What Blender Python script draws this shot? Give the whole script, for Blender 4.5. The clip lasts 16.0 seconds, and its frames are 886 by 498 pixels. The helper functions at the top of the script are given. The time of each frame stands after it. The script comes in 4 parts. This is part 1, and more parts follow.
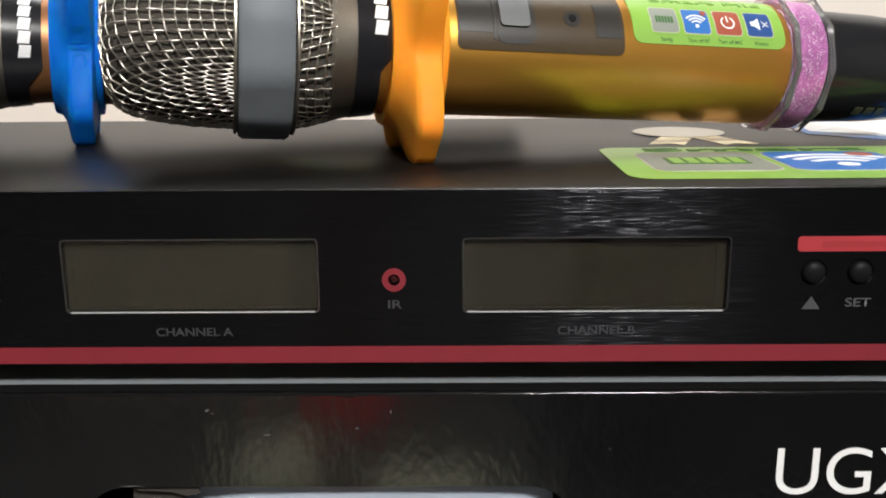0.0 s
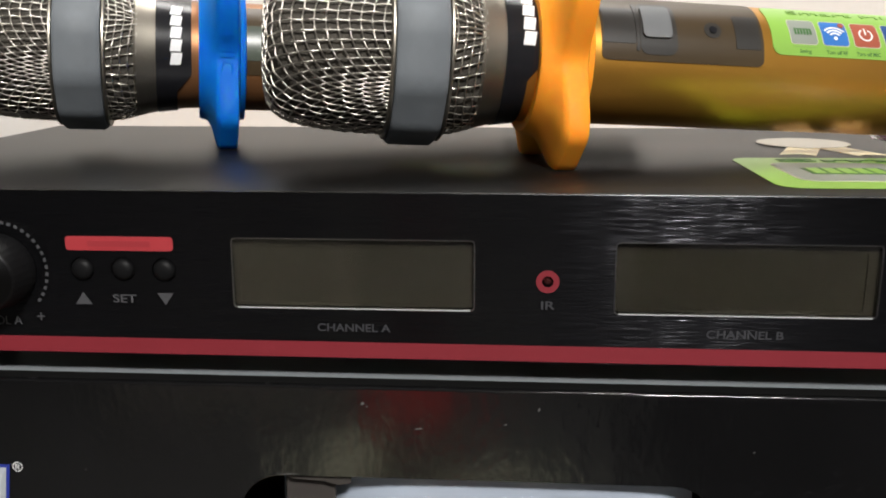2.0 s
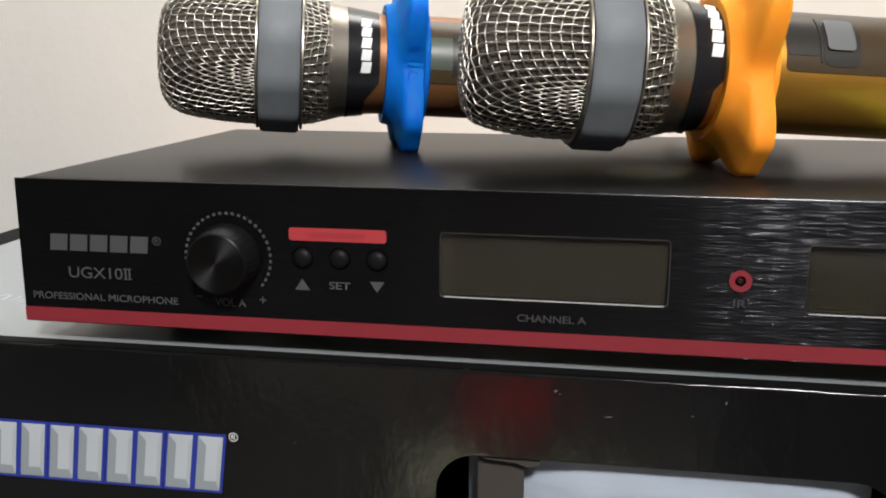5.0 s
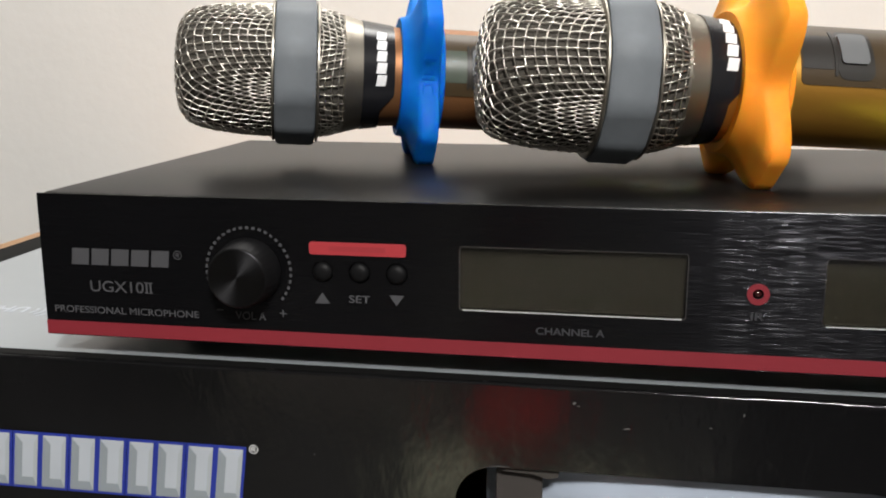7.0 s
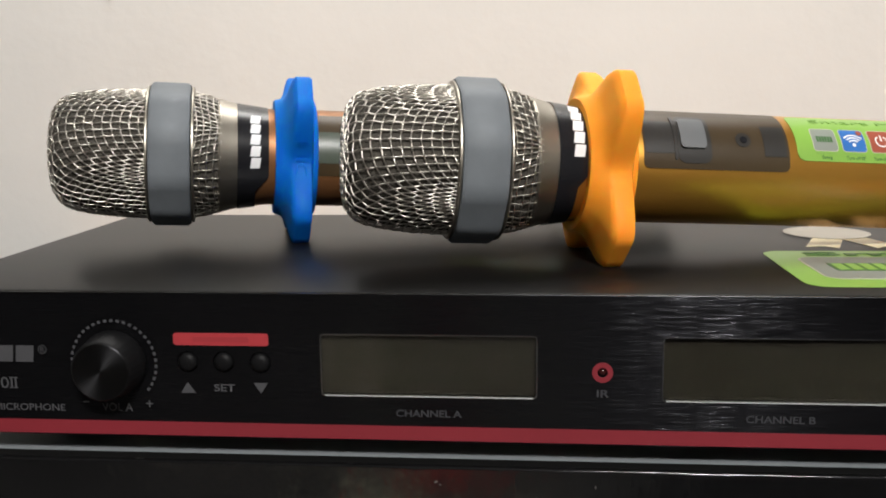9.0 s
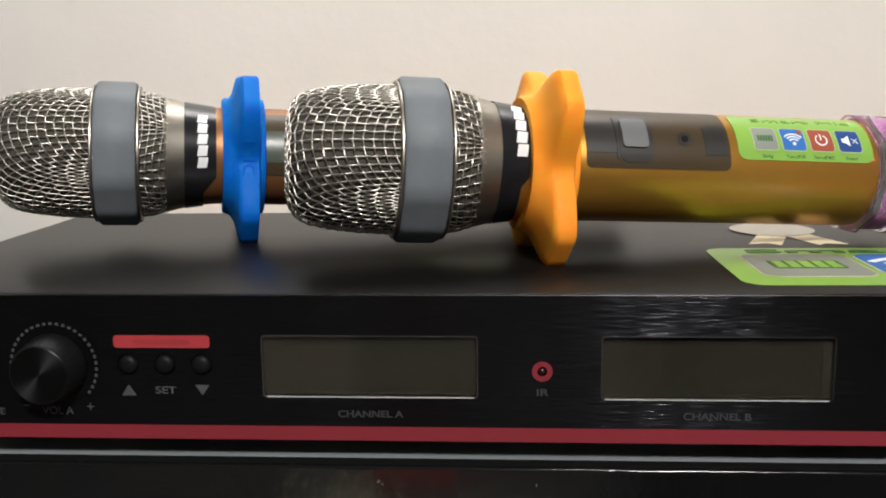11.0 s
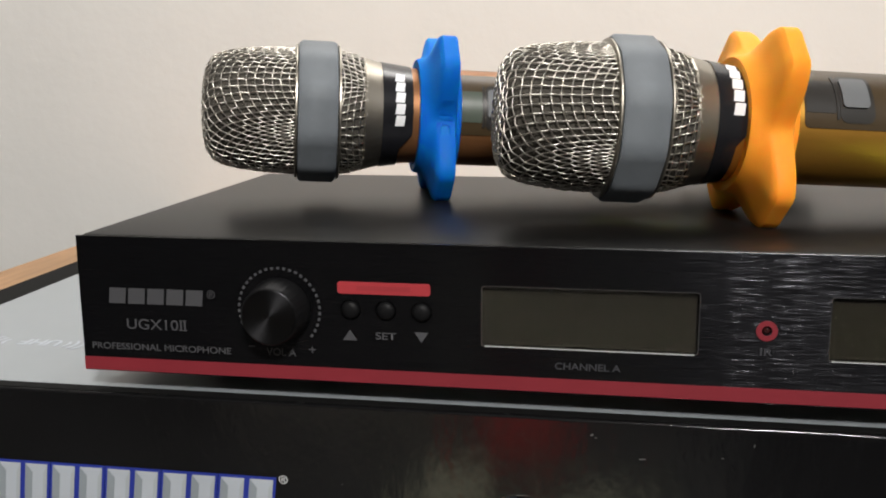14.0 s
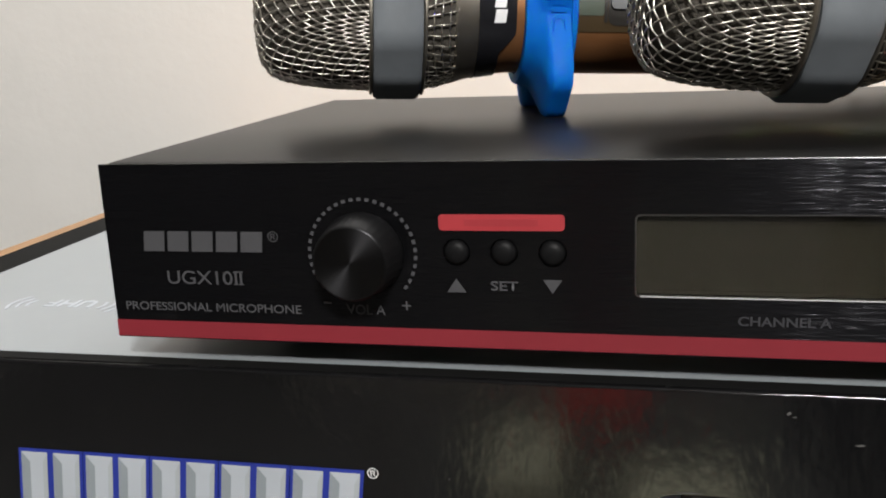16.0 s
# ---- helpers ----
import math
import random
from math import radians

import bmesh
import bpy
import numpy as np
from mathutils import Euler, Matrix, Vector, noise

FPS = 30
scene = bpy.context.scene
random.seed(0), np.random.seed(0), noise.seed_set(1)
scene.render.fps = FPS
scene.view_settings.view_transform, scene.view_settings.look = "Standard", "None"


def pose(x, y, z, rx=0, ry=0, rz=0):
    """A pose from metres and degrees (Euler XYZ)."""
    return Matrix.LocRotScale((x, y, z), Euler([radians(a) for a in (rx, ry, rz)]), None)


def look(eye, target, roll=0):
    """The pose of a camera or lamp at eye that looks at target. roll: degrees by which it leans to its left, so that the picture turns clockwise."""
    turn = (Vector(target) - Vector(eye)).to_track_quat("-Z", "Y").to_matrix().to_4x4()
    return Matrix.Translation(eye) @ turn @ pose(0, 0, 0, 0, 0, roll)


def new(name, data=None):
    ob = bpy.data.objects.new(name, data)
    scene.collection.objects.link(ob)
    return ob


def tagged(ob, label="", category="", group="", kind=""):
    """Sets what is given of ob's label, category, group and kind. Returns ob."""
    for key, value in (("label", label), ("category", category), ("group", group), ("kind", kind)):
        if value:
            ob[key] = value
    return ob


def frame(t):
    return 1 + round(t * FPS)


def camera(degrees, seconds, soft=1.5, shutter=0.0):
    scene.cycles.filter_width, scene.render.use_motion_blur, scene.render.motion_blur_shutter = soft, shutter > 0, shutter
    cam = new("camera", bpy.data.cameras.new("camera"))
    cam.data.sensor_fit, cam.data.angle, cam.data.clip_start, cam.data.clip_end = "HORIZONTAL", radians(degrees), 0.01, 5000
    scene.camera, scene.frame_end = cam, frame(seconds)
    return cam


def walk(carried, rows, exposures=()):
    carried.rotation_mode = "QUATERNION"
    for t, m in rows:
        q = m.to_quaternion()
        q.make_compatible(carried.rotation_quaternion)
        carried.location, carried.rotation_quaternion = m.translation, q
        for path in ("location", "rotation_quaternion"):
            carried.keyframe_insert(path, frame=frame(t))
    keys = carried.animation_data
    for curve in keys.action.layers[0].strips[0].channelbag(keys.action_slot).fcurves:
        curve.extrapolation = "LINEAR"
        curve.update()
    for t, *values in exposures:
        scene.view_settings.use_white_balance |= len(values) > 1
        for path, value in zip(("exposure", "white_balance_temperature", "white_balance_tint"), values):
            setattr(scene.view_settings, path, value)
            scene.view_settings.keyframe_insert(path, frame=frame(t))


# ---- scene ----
cam = camera(50.49, 16.0, soft=1.9)
PATH = [
    (0, (0.01459, -0.22500, 0.09129), (0.01153, 0.06676, 0.02153), -0.46),
    (0.5, (0.00966, -0.22762, 0.09198), (0.00169, 0.06441, 0.02376), -0.62),
    (1, (0.00375, -0.22819, 0.09103), (-0.00939, 0.06373, 0.02313), -0.67),
    (1.5, (-0.00308, -0.22968, 0.09058), (-0.02035, 0.06214, 0.02317), -0.49),
    (2, (-0.01015, -0.23466, 0.09164), (-0.03102, 0.05707, 0.02491), -0.16),
    (2.5, (-0.01644, -0.23863, 0.09125), (-0.04082, 0.05300, 0.02527), 0.12),
    (3, (-0.02129, -0.23950, 0.09079), (-0.04963, 0.05167, 0.02431), 0.30),
    (3.5, (-0.02541, -0.24207, 0.09028), (-0.05730, 0.04883, 0.02424), 0.35),
    (4, (-0.02902, -0.24596, 0.09098), (-0.06689, 0.04438, 0.02563), 0.13),
    (4.5, (-0.03399, -0.25101, 0.09178), (-0.07711, 0.03882, 0.02742), 0.07),
    (4.7, (-0.03623, -0.25375, 0.09165), (-0.08194, 0.03587, 0.02820), 0.12),
    (5.22, (-0.04044, -0.25732, 0.09136), (-0.08967, 0.03178, 0.02816), 0.27),
    (5.75, (-0.04373, -0.25825, 0.09128), (-0.09403, 0.03037, 0.02670), 0.45),
    (6.28, (-0.04536, -0.25808, 0.09184), (-0.09530, 0.03040, 0.02636), 0.49),
    (6.8, (-0.04453, -0.25835, 0.09348), (-0.09376, 0.03063, 0.02969), 0.22),
    (7, (-0.04336, -0.25886, 0.09467), (-0.09231, 0.03057, 0.03275), -0.01),
    (7.5, (-0.03542, -0.26454, 0.10557), (-0.07981, 0.02715, 0.05125), -0.53),
    (8, (-0.03146, -0.26619, 0.10958), (-0.07142, 0.02674, 0.05867), -0.73),
    (8.5, (-0.02637, -0.26607, 0.11081), (-0.06054, 0.02769, 0.06042), -0.75),
    (9, (-0.02168, -0.26387, 0.11065), (-0.04850, 0.03068, 0.06045), -0.73),
    (9.5, (-0.01784, -0.26424, 0.11234), (-0.03883, 0.03084, 0.06245), -0.58),
    (9.7, (-0.01671, -0.26362, 0.11203), (-0.03675, 0.03146, 0.06176), -0.61),
    (10.22, (-0.01396, -0.26308, 0.11216), (-0.03264, 0.03196, 0.06113), -0.68),
    (10.75, (-0.01155, -0.26335, 0.11296), (-0.03002, 0.03152, 0.06091), -0.76),
    (11.28, (-0.01158, -0.26368, 0.11311), (-0.03112, 0.03087, 0.05964), -0.79),
    (11.8, (-0.01616, -0.26327, 0.11130), (-0.03815, 0.03073, 0.05583), -0.71),
    (12, (-0.02000, -0.26275, 0.10967), (-0.04361, 0.03090, 0.05301), -0.64),
    (12.5, (-0.02655, -0.26402, 0.10810), (-0.05511, 0.02893, 0.05010), -0.41),
    (13, (-0.03156, -0.26762, 0.10726), (-0.06521, 0.02481, 0.04934), -0.26),
    (13.5, (-0.03999, -0.27089, 0.10738), (-0.08099, 0.02063, 0.04966), -0.26),
    (14, (-0.04840, -0.27135, 0.10498), (-0.09718, 0.01899, 0.04733), -0.31),
    (14.5, (-0.05783, -0.25683, 0.09986), (-0.11122, 0.03214, 0.03949), -0.67),
    (15, (-0.06404, -0.23992, 0.09587), (-0.12451, 0.04769, 0.03568), -1.53),
    (15.5, (-0.07139, -0.22581, 0.08944), (-0.13863, 0.05963, 0.02616), -2.30),
    (16, (-0.07753, -0.20585, 0.08370), (-0.14446, 0.07776, 0.01240), -2.54),
]

walk(cam, [(t, look(eye, target, roll)) for t, eye, target, roll in PATH],
     [(0.0, 0.20), (4.5, 0.19), (7.0, 0.17), (9.0, -0.02), (12.5, -0.06), (14.0, 0.0), (15.0, -0.02), (15.5, -0.03), (16.0, 0.22)])

# ---- world and lights ----
world = bpy.data.worlds.new("world")
scene.world = world
world.use_nodes = True
world.node_tree.nodes["Background"].inputs[0].default_value = (0.9, 0.93, 1.0, 1)
world.node_tree.nodes["Background"].inputs[1].default_value = 0.25


def area_lamp(name, eye, target, sx, sy, watts, colour):
    d = bpy.data.lights.new(name, "AREA")
    d.shape, d.size, d.size_y, d.energy, d.color = "RECTANGLE", sx, sy, watts, colour
    ob = new(name, d)
    ob.matrix_world = look(eye, target)
    return ob


area_lamp("ceiling_lamp_light", (0.46, -1.7, 1.55), (0.1, 0.0, 0.0), 0.34, 0.34, 90, (1.0, 0.975, 0.94))
# fill light added to brighten the back wall, no known source
area_lamp("wall_fill_light", (-0.15, 0.66, 1.58), (-0.17, 0.74, 0.0), 1.5, 0.5, 23, (1.0, 0.975, 0.94))


# ---- materials ----
def material(name, colour, rough=0.5, metal=0.0, coat=0.0, vary=0.08, grain=60.0, bump=0.0, bump_scale=300.0,
             stretch=(1, 1, 1), rough_vary=0.0, coords="Object", bump_detail=3.0, spec=0.5):
    m = bpy.data.materials.new(name)
    m.use_nodes = True
    nt = m.node_tree
    b = nt.nodes["Principled BSDF"]
    b.inputs["Metallic"].default_value = metal
    b.inputs["Roughness"].default_value = rough
    b.inputs["Coat Weight"].default_value = coat
    b.inputs["Coat Roughness"].default_value = 0.11
    b.inputs["Specular IOR Level"].default_value = spec
    tc = nt.nodes.new("ShaderNodeTexCoord")
    mp = nt.nodes.new("ShaderNodeMapping")
    mp.inputs["Scale"].default_value = stretch
    nt.links.new(tc.outputs[coords], mp.inputs[0])

    def noise_node(scale, detail=4.0):
        n = nt.nodes.new("ShaderNodeTexNoise")
        n.inputs["Scale"].default_value = scale
        n.inputs["Detail"].default_value = detail
        n.inputs["Roughness"].default_value = 0.5 if detail < 5 else 0.62
        nt.links.new(mp.outputs[0], n.inputs["Vector"])
        return n

    def ramp(src, lo, hi):
        r = nt.nodes.new("ShaderNodeMapRange")
        r.inputs["From Min"].default_value, r.inputs["From Max"].default_value = 0.3, 0.7
        r.inputs["To Min"].default_value, r.inputs["To Max"].default_value = lo, hi
        nt.links.new(src, r.inputs[0])
        return r.outputs[0]

    big, small = noise_node(grain * 0.15), noise_node(grain)
    add = nt.nodes.new("ShaderNodeMath")
    add.operation = "ADD"
    nt.links.new(ramp(big.outputs[0], 1 - vary, 1 + vary), add.inputs[0])
    nt.links.new(ramp(small.outputs[0], -vary * 0.6, vary * 0.6), add.inputs[1])
    mul = nt.nodes.new("ShaderNodeVectorMath")
    mul.operation = "SCALE"
    mul.inputs[0].default_value = colour
    nt.links.new(add.outputs[0], mul.inputs["Scale"])
    nt.links.new(mul.outputs[0], b.inputs["Base Color"])
    if rough_vary:
        nt.links.new(ramp(big.outputs[0], max(0.02, rough - rough_vary), rough + rough_vary), b.inputs["Roughness"])
    if bump:
        bn = nt.nodes.new("ShaderNodeBump")
        bn.inputs["Strength"].default_value = 1.0
        bn.inputs["Distance"].default_value = bump
        n = noise_node(bump_scale, bump_detail)
        nt.links.new(n.outputs[0], bn.inputs["Height"])
        nt.links.new(bn.outputs[0], b.inputs["Normal"])
    return m


def clear_material(name, colour, rough=0.05, ior=1.45):
    m = bpy.data.materials.new(name)
    m.use_nodes = True
    b = m.node_tree.nodes["Principled BSDF"]
    b.inputs["Base Color"].default_value = (*colour, 1)
    b.inputs["Roughness"].default_value = rough
    b.inputs["Transmission Weight"].default_value = 1.0
    b.inputs["IOR"].default_value = ior
    return m


def glitter_material(name, colour):
    m = material(name, colour, 0.3, 0.35, vary=0.25, grain=900)
    nt = m.node_tree
    b = nt.nodes["Principled BSDF"]
    tc = nt.nodes.new("ShaderNodeTexCoord")
    v = nt.nodes.new("ShaderNodeTexVoronoi")
    v.inputs["Scale"].default_value = 3000
    nt.links.new(tc.outputs["Object"], v.inputs["Vector"])
    bn = nt.nodes.new("ShaderNodeBump")
    bn.inputs["Distance"].default_value = 0.0006
    nt.links.new(v.outputs["Color"], bn.inputs["Height"])
    nt.links.new(bn.outputs[0], b.inputs["Normal"])
    split = nt.nodes.new("ShaderNodeSeparateColor")
    nt.links.new(v.outputs["Color"], split.inputs[0])
    flake = nt.nodes.new("ShaderNodeMapRange")
    flake.inputs["From Min"].default_value, flake.inputs["From Max"].default_value = 0.84, 0.97
    nt.links.new(split.outputs[0], flake.inputs[0])
    mix = nt.nodes.new("ShaderNodeMix")
    mix.data_type = "RGBA"
    base = b.inputs["Base Color"].links[0].from_socket
    nt.links.new(flake.outputs[0], mix.inputs["Factor"])
    nt.links.new(base, mix.inputs[6])
    mix.inputs[7].default_value = (0.95, 0.80, 0.92, 1)
    nt.links.new(mix.outputs[2], b.inputs["Base Color"])
    return m


def wood_material(name):
    m = material(name, (0.34, 0.19, 0.09), 0.45, vary=0.25, grain=18, stretch=(8, 0.8, 8), bump=0.0003, bump_scale=60)
    return m


def brushed_material(name, colour):
    """Black aluminium brushed along x: fine grooves tilt the surface up and down, never sideways."""
    m = material(name, colour, 0.18, 0.85, vary=0.10, grain=30, spec=0.2)
    nt = m.node_tree
    b = nt.nodes["Principled BSDF"]
    b.inputs["Anisotropic"].default_value = 0.95
    axis = nt.nodes.new("ShaderNodeCombineXYZ")
    axis.inputs[2].default_value = 1.0
    nt.links.new(axis.outputs[0], b.inputs["Tangent"])
    tc = nt.nodes.new("ShaderNodeTexCoord")
    mp = nt.nodes.new("ShaderNodeMapping")
    mp.inputs["Scale"].default_value = (75, 1, 7600)
    n = nt.nodes.new("ShaderNodeTexNoise")
    n.inputs["Scale"].default_value = 1.0
    n.inputs["Detail"].default_value = 3.0
    n.inputs["Roughness"].default_value = 0.75
    nt.links.new(tc.outputs["Object"], mp.inputs[0])
    nt.links.new(mp.outputs[0], n.inputs["Vector"])
    tilt = nt.nodes.new("ShaderNodeMapRange")
    tilt.inputs["From Min"].default_value, tilt.inputs["From Max"].default_value = 0.25, 0.75
    tilt.inputs["To Min"].default_value, tilt.inputs["To Max"].default_value = -0.68, 0.68
    nt.links.new(n.outputs[0], tilt.inputs[0])
    nrm = nt.nodes.new("ShaderNodeCombineXYZ")
    nrm.inputs[1].default_value = -1.0
    nt.links.new(tilt.outputs[0], nrm.inputs[2])
    unit = nt.nodes.new("ShaderNodeVectorMath")
    unit.operation = "NORMALIZE"
    nt.links.new(nrm.outputs[0], unit.inputs[0])
    nt.links.new(unit.outputs[0], b.inputs["Normal"])
    return m


def add_ripple(m, distance, scale, stretch):
    """A second, finer relief laid over the first."""
    nt = m.node_tree
    first = next(n for n in nt.nodes if n.type == "BUMP")
    tc = nt.nodes.new("ShaderNodeTexCoord")
    mp = nt.nodes.new("ShaderNodeMapping")
    mp.inputs["Scale"].default_value = stretch
    n = nt.nodes.new("ShaderNodeTexNoise")
    n.inputs["Scale"].default_value = scale
    n.inputs["Detail"].default_value = 3.0
    second = nt.nodes.new("ShaderNodeBump")
    second.inputs["Distance"].default_value = distance
    nt.links.new(tc.outputs["Object"], mp.inputs[0])
    nt.links.new(mp.outputs[0], n.inputs["Vector"])
    nt.links.new(n.outputs[0], second.inputs["Height"])
    nt.links.new(first.outputs[0], second.inputs["Normal"])
    nt.links.new(second.outputs[0], nt.nodes["Principled BSDF"].inputs["Normal"])


M_FACE = brushed_material("brushed_black_aluminium", (0.0195, 0.0195, 0.0222))
M_DARK_EDGE = material("dark_bevelled_edge", (0.035, 0.035, 0.037), 0.22, 1.0, vary=0.2, grain=200)
M_EDGE = material("bright_cut_edge", (0.34, 0.34, 0.35), 0.22, 1.0, vary=0.05)
M_COVER = material("satin_black_sheet_steel", (0.006, 0.0058, 0.0056), 0.35, 0.0, vary=0.15, grain=220, bump=0.00002, bump_scale=1800)
M_COVER.node_tree.nodes["Principled BSDF"].inputs["IOR"].default_value = 1.22
M_LIP = material("pale_cut_lip", (0.55, 0.56, 0.56), 0.3, vary=0.05)
M_RED = material("red_print", (0.195, 0.015, 0.024), 0.5, vary=0.06)
M_RED_BAR = material("bright_red_print", (0.37, 0.034, 0.042), 0.45, vary=0.05)
M_RED_DIM = material("dull_red_print", (0.31, 0.028, 0.036), 0.45, vary=0.05)
M_PRINT = material("light_grey_print", (0.055, 0.055, 0.06), 0.5, vary=0.05)
# same print, darkened for the shade over the middle of the faceplate
M_PRINT_SHADED = material("shaded_grey_print", (0.034, 0.034, 0.039), 0.5, vary=0.05)
M_LCD = material("unlit_display_grey_green", (0.0112, 0.0100, 0.0070), 0.5, vary=0.05, grain=20)
M_LCD_DARK = material("display_dark_border", (0.014, 0.0125, 0.0095), 0.3)
for m_ in (M_LCD, M_LCD_DARK):
    m_.node_tree.nodes["Principled BSDF"].inputs["Specular IOR Level"].default_value = 0.05
M_SCUFF = material("chipped_laminate", (0.09, 0.088, 0.085), 0.7)
M_MARGIN = material("matt_black_print", (0.006, 0.006, 0.006), 0.8)
M_MARGIN.node_tree.nodes["Principled BSDF"].inputs["Specular IOR Level"].default_value = 0.1
M_TEXT_FAINT = material("mid_green_ink", (0.19, 0.35, 0.07), 0.4)
M_KNOB = material("black_turned_knob", (0.0055, 0.0055, 0.006), 0.5, 0.0, vary=0.1, spec=0.14)
M_KNOB_FACE = material("spun_dark_metal", (0.030, 0.030, 0.032), 0.46, 1.0, vary=0.1)
nt_ = M_KNOB_FACE.node_tree
tan_ = nt_.nodes.new("ShaderNodeTangent")
tan_.direction_type, tan_.axis = "RADIAL", "Y"
nt_.nodes["Principled BSDF"].inputs["Anisotropic"].default_value = 0.75
nt_.nodes["Principled BSDF"].inputs["Anisotropic Rotation"].default_value = 0.25
nt_.links.new(tan_.outputs[0], nt_.nodes["Principled BSDF"].inputs["Tangent"])
M_RUBBER_BLACK = material("black_rubber", (0.015, 0.015, 0.016), 0.55)
M_STEEL = material("grille_steel", (0.52, 0.49, 0.44), 0.34, 1.0, vary=0.12, grain=300)
M_FOAM = material("dark_grille_foam", (0.055, 0.049, 0.040), 0.95, vary=0.3, grain=700, bump=0.0004, bump_scale=900)
M_BAND = material("grey_rubber_band", (0.135, 0.15, 0.165), 0.62, vary=0.14, grain=90, bump=0.00003, bump_scale=500)
M_COLLAR = material("champagne_metal", (0.37, 0.34, 0.29), 0.40, 1.0, vary=0.06)
M_MIC_LCD = material("pale_green_grey_display", (0.07, 0.085, 0.066), 0.3, vary=0.05)
M_BLACK = material("black_gloss_plastic", (0.010, 0.010, 0.012), 0.22, vary=0.1)
M_GOLD = material("gold_lacquer", (0.60, 0.30, 0.052), 0.38, 0.85, vary=0.06, grain=40, coat=0.12, bump=0.00012, bump_scale=70)
M_COPPER = material("bronze_lacquer", (0.26, 0.115, 0.045), 0.42, 0.55, vary=0.05)
M_WINDOW = material("smoked_window", (0.050, 0.033, 0.016), 0.36, 0.0, vary=0.06, spec=0.35)
M_WINDOW_DARK = material("dark_plastic", (0.022, 0.02, 0.018), 0.35)
M_SWITCH = material("grey_plastic_switch", (0.115, 0.12, 0.125), 0.5, vary=0.04)
M_LENS = material("dark_red_lens", (0.03, 0.006, 0.006), 0.07)
M_WHITE = material("white_print", (0.78, 0.78, 0.78), 0.45, vary=0.03)
M_ORANGE = material("orange_silicone", (1.0, 0.34, 0.03), 0.55, vary=0.04, grain=120, spec=0.15)
M_BLUE = material("blue_silicone", (0.002, 0.148, 0.57), 0.55, vary=0.05, grain=120, spec=0.12)
for m_ in (M_ORANGE, M_BLUE):
    b_ = m_.node_tree.nodes["Principled BSDF"]
    b_.inputs["Subsurface Weight"].default_value = 0.9
    b_.inputs["Subsurface Radius"].default_value = (0.016, 0.008, 0.003)
M_PINK = glitter_material("pink_glitter", (0.54, 0.18, 0.47))
M_CLEAR = clear_material("clear_acrylic", (0.98, 0.97, 0.985), 0.04, 1.3)
M_CLEAR.node_tree.nodes["Principled BSDF"].inputs["Transmission Weight"].default_value = 0.93
M_GLASS = clear_material("display_window", (0.85, 0.85, 0.82), 0.04)
M_GREEN = material("green_sticker", (0.215, 0.40, 0.068), 0.3, vary=0.06, grain=60)
M_TEXT_GREEN = material("dark_green_ink", (0.04, 0.12, 0.03), 0.4)
M_ICON_GREY = material("silver_grey_ink", (0.22, 0.24, 0.21), 0.35, vary=0.1)
M_ICON_BLUE = material("blue_ink", (0.03, 0.14, 0.42), 0.35)
M_OLIVE_INK = material("dim_olive_ink", (0.07, 0.08, 0.04), 0.4)
M_ICON_NAVY = material("navy_ink", (0.02, 0.065, 0.22), 0.35)
M_ICON_RED = material("red_ink", (0.30, 0.072, 0.042), 0.35)
M_MEDAL = material("silver_beige_foil", (0.48, 0.45, 0.38), 0.4, vary=0.06)
M_RIBBON = material("cream_foil", (0.92, 0.82, 0.52), 0.35, vary=0.08)
M_CARTON = material("black_glossy_carton", (0.004, 0.004, 0.0044), 0.13, coat=0.8, vary=0.2, grain=30, bump=0.0007, bump_scale=24, stretch=(2.0, 1, 1.0), rough_vary=0.04, bump_detail=4.0)
add_ripple(M_CARTON, 0.00008, 380, (1.3, 1, 0.85))
M_FOLD = material("worn_black_laminate", (0.006, 0.006, 0.0065), 0.11, vary=0.2, grain=300, bump=0.0001, bump_scale=500, spec=0.4)
M_CARTON_TOP = material("pale_grey_carton_print", (0.255, 0.277, 0.293), 0.34, vary=0.05, grain=30, bump=0.0001, bump_scale=40)
M_KRAFT = material("raw_board", (0.3, 0.24, 0.17), 0.8, vary=0.15)
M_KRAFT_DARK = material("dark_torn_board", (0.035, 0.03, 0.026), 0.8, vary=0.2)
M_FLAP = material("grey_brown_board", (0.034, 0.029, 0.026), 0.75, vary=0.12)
M_SILVER_INK = material("silver_logo_ink", (0.41, 0.44, 0.48), 0.4, vary=0.06)
M_SILVER_SHADE = material("shaded_silver_logo_ink", (0.24, 0.27, 0.29), 0.4, vary=0.06)
M_BLUE_INK = material("royal_blue_outline_ink", (0.02, 0.035, 0.26), 0.35)
M_BAG = material("white_plastic_wrap", (0.36, 0.41, 0.49), 0.22, vary=0.16, grain=30, bump=0.0015, bump_scale=22, stretch=(0.5, 1, 2.5))
M_WALL = material("off_white_wall_paint", (0.775, 0.76, 0.732), 0.75, vary=0.03, grain=9, bump=0.0006, bump_scale=50)
# grey of the unseen walls and ceiling, set by how much light they bounce
M_DIM_ROOM = material("dim_bounce_paint", (0.26, 0.254, 0.243), 0.85, vary=0.05, grain=4)
M_FLOOR = material("grey_floor_tile", (0.10, 0.098, 0.095), 0.5, vary=0.2, grain=5)
M_WOOD = wood_material("brown_table_wood")
M_RED_STANDIN = material("red_standin_finish", (0.80, 0.035, 0.03), 0.45)
M_BEIGE_STANDIN = material("grey_beige_standin_finish", (0.42, 0.39, 0.34), 0.5, vary=0.12, grain=10)
M_DARK_STANDIN = material("dark_standin_finish", (0.05, 0.048, 0.05), 0.5, vary=0.2, grain=12)
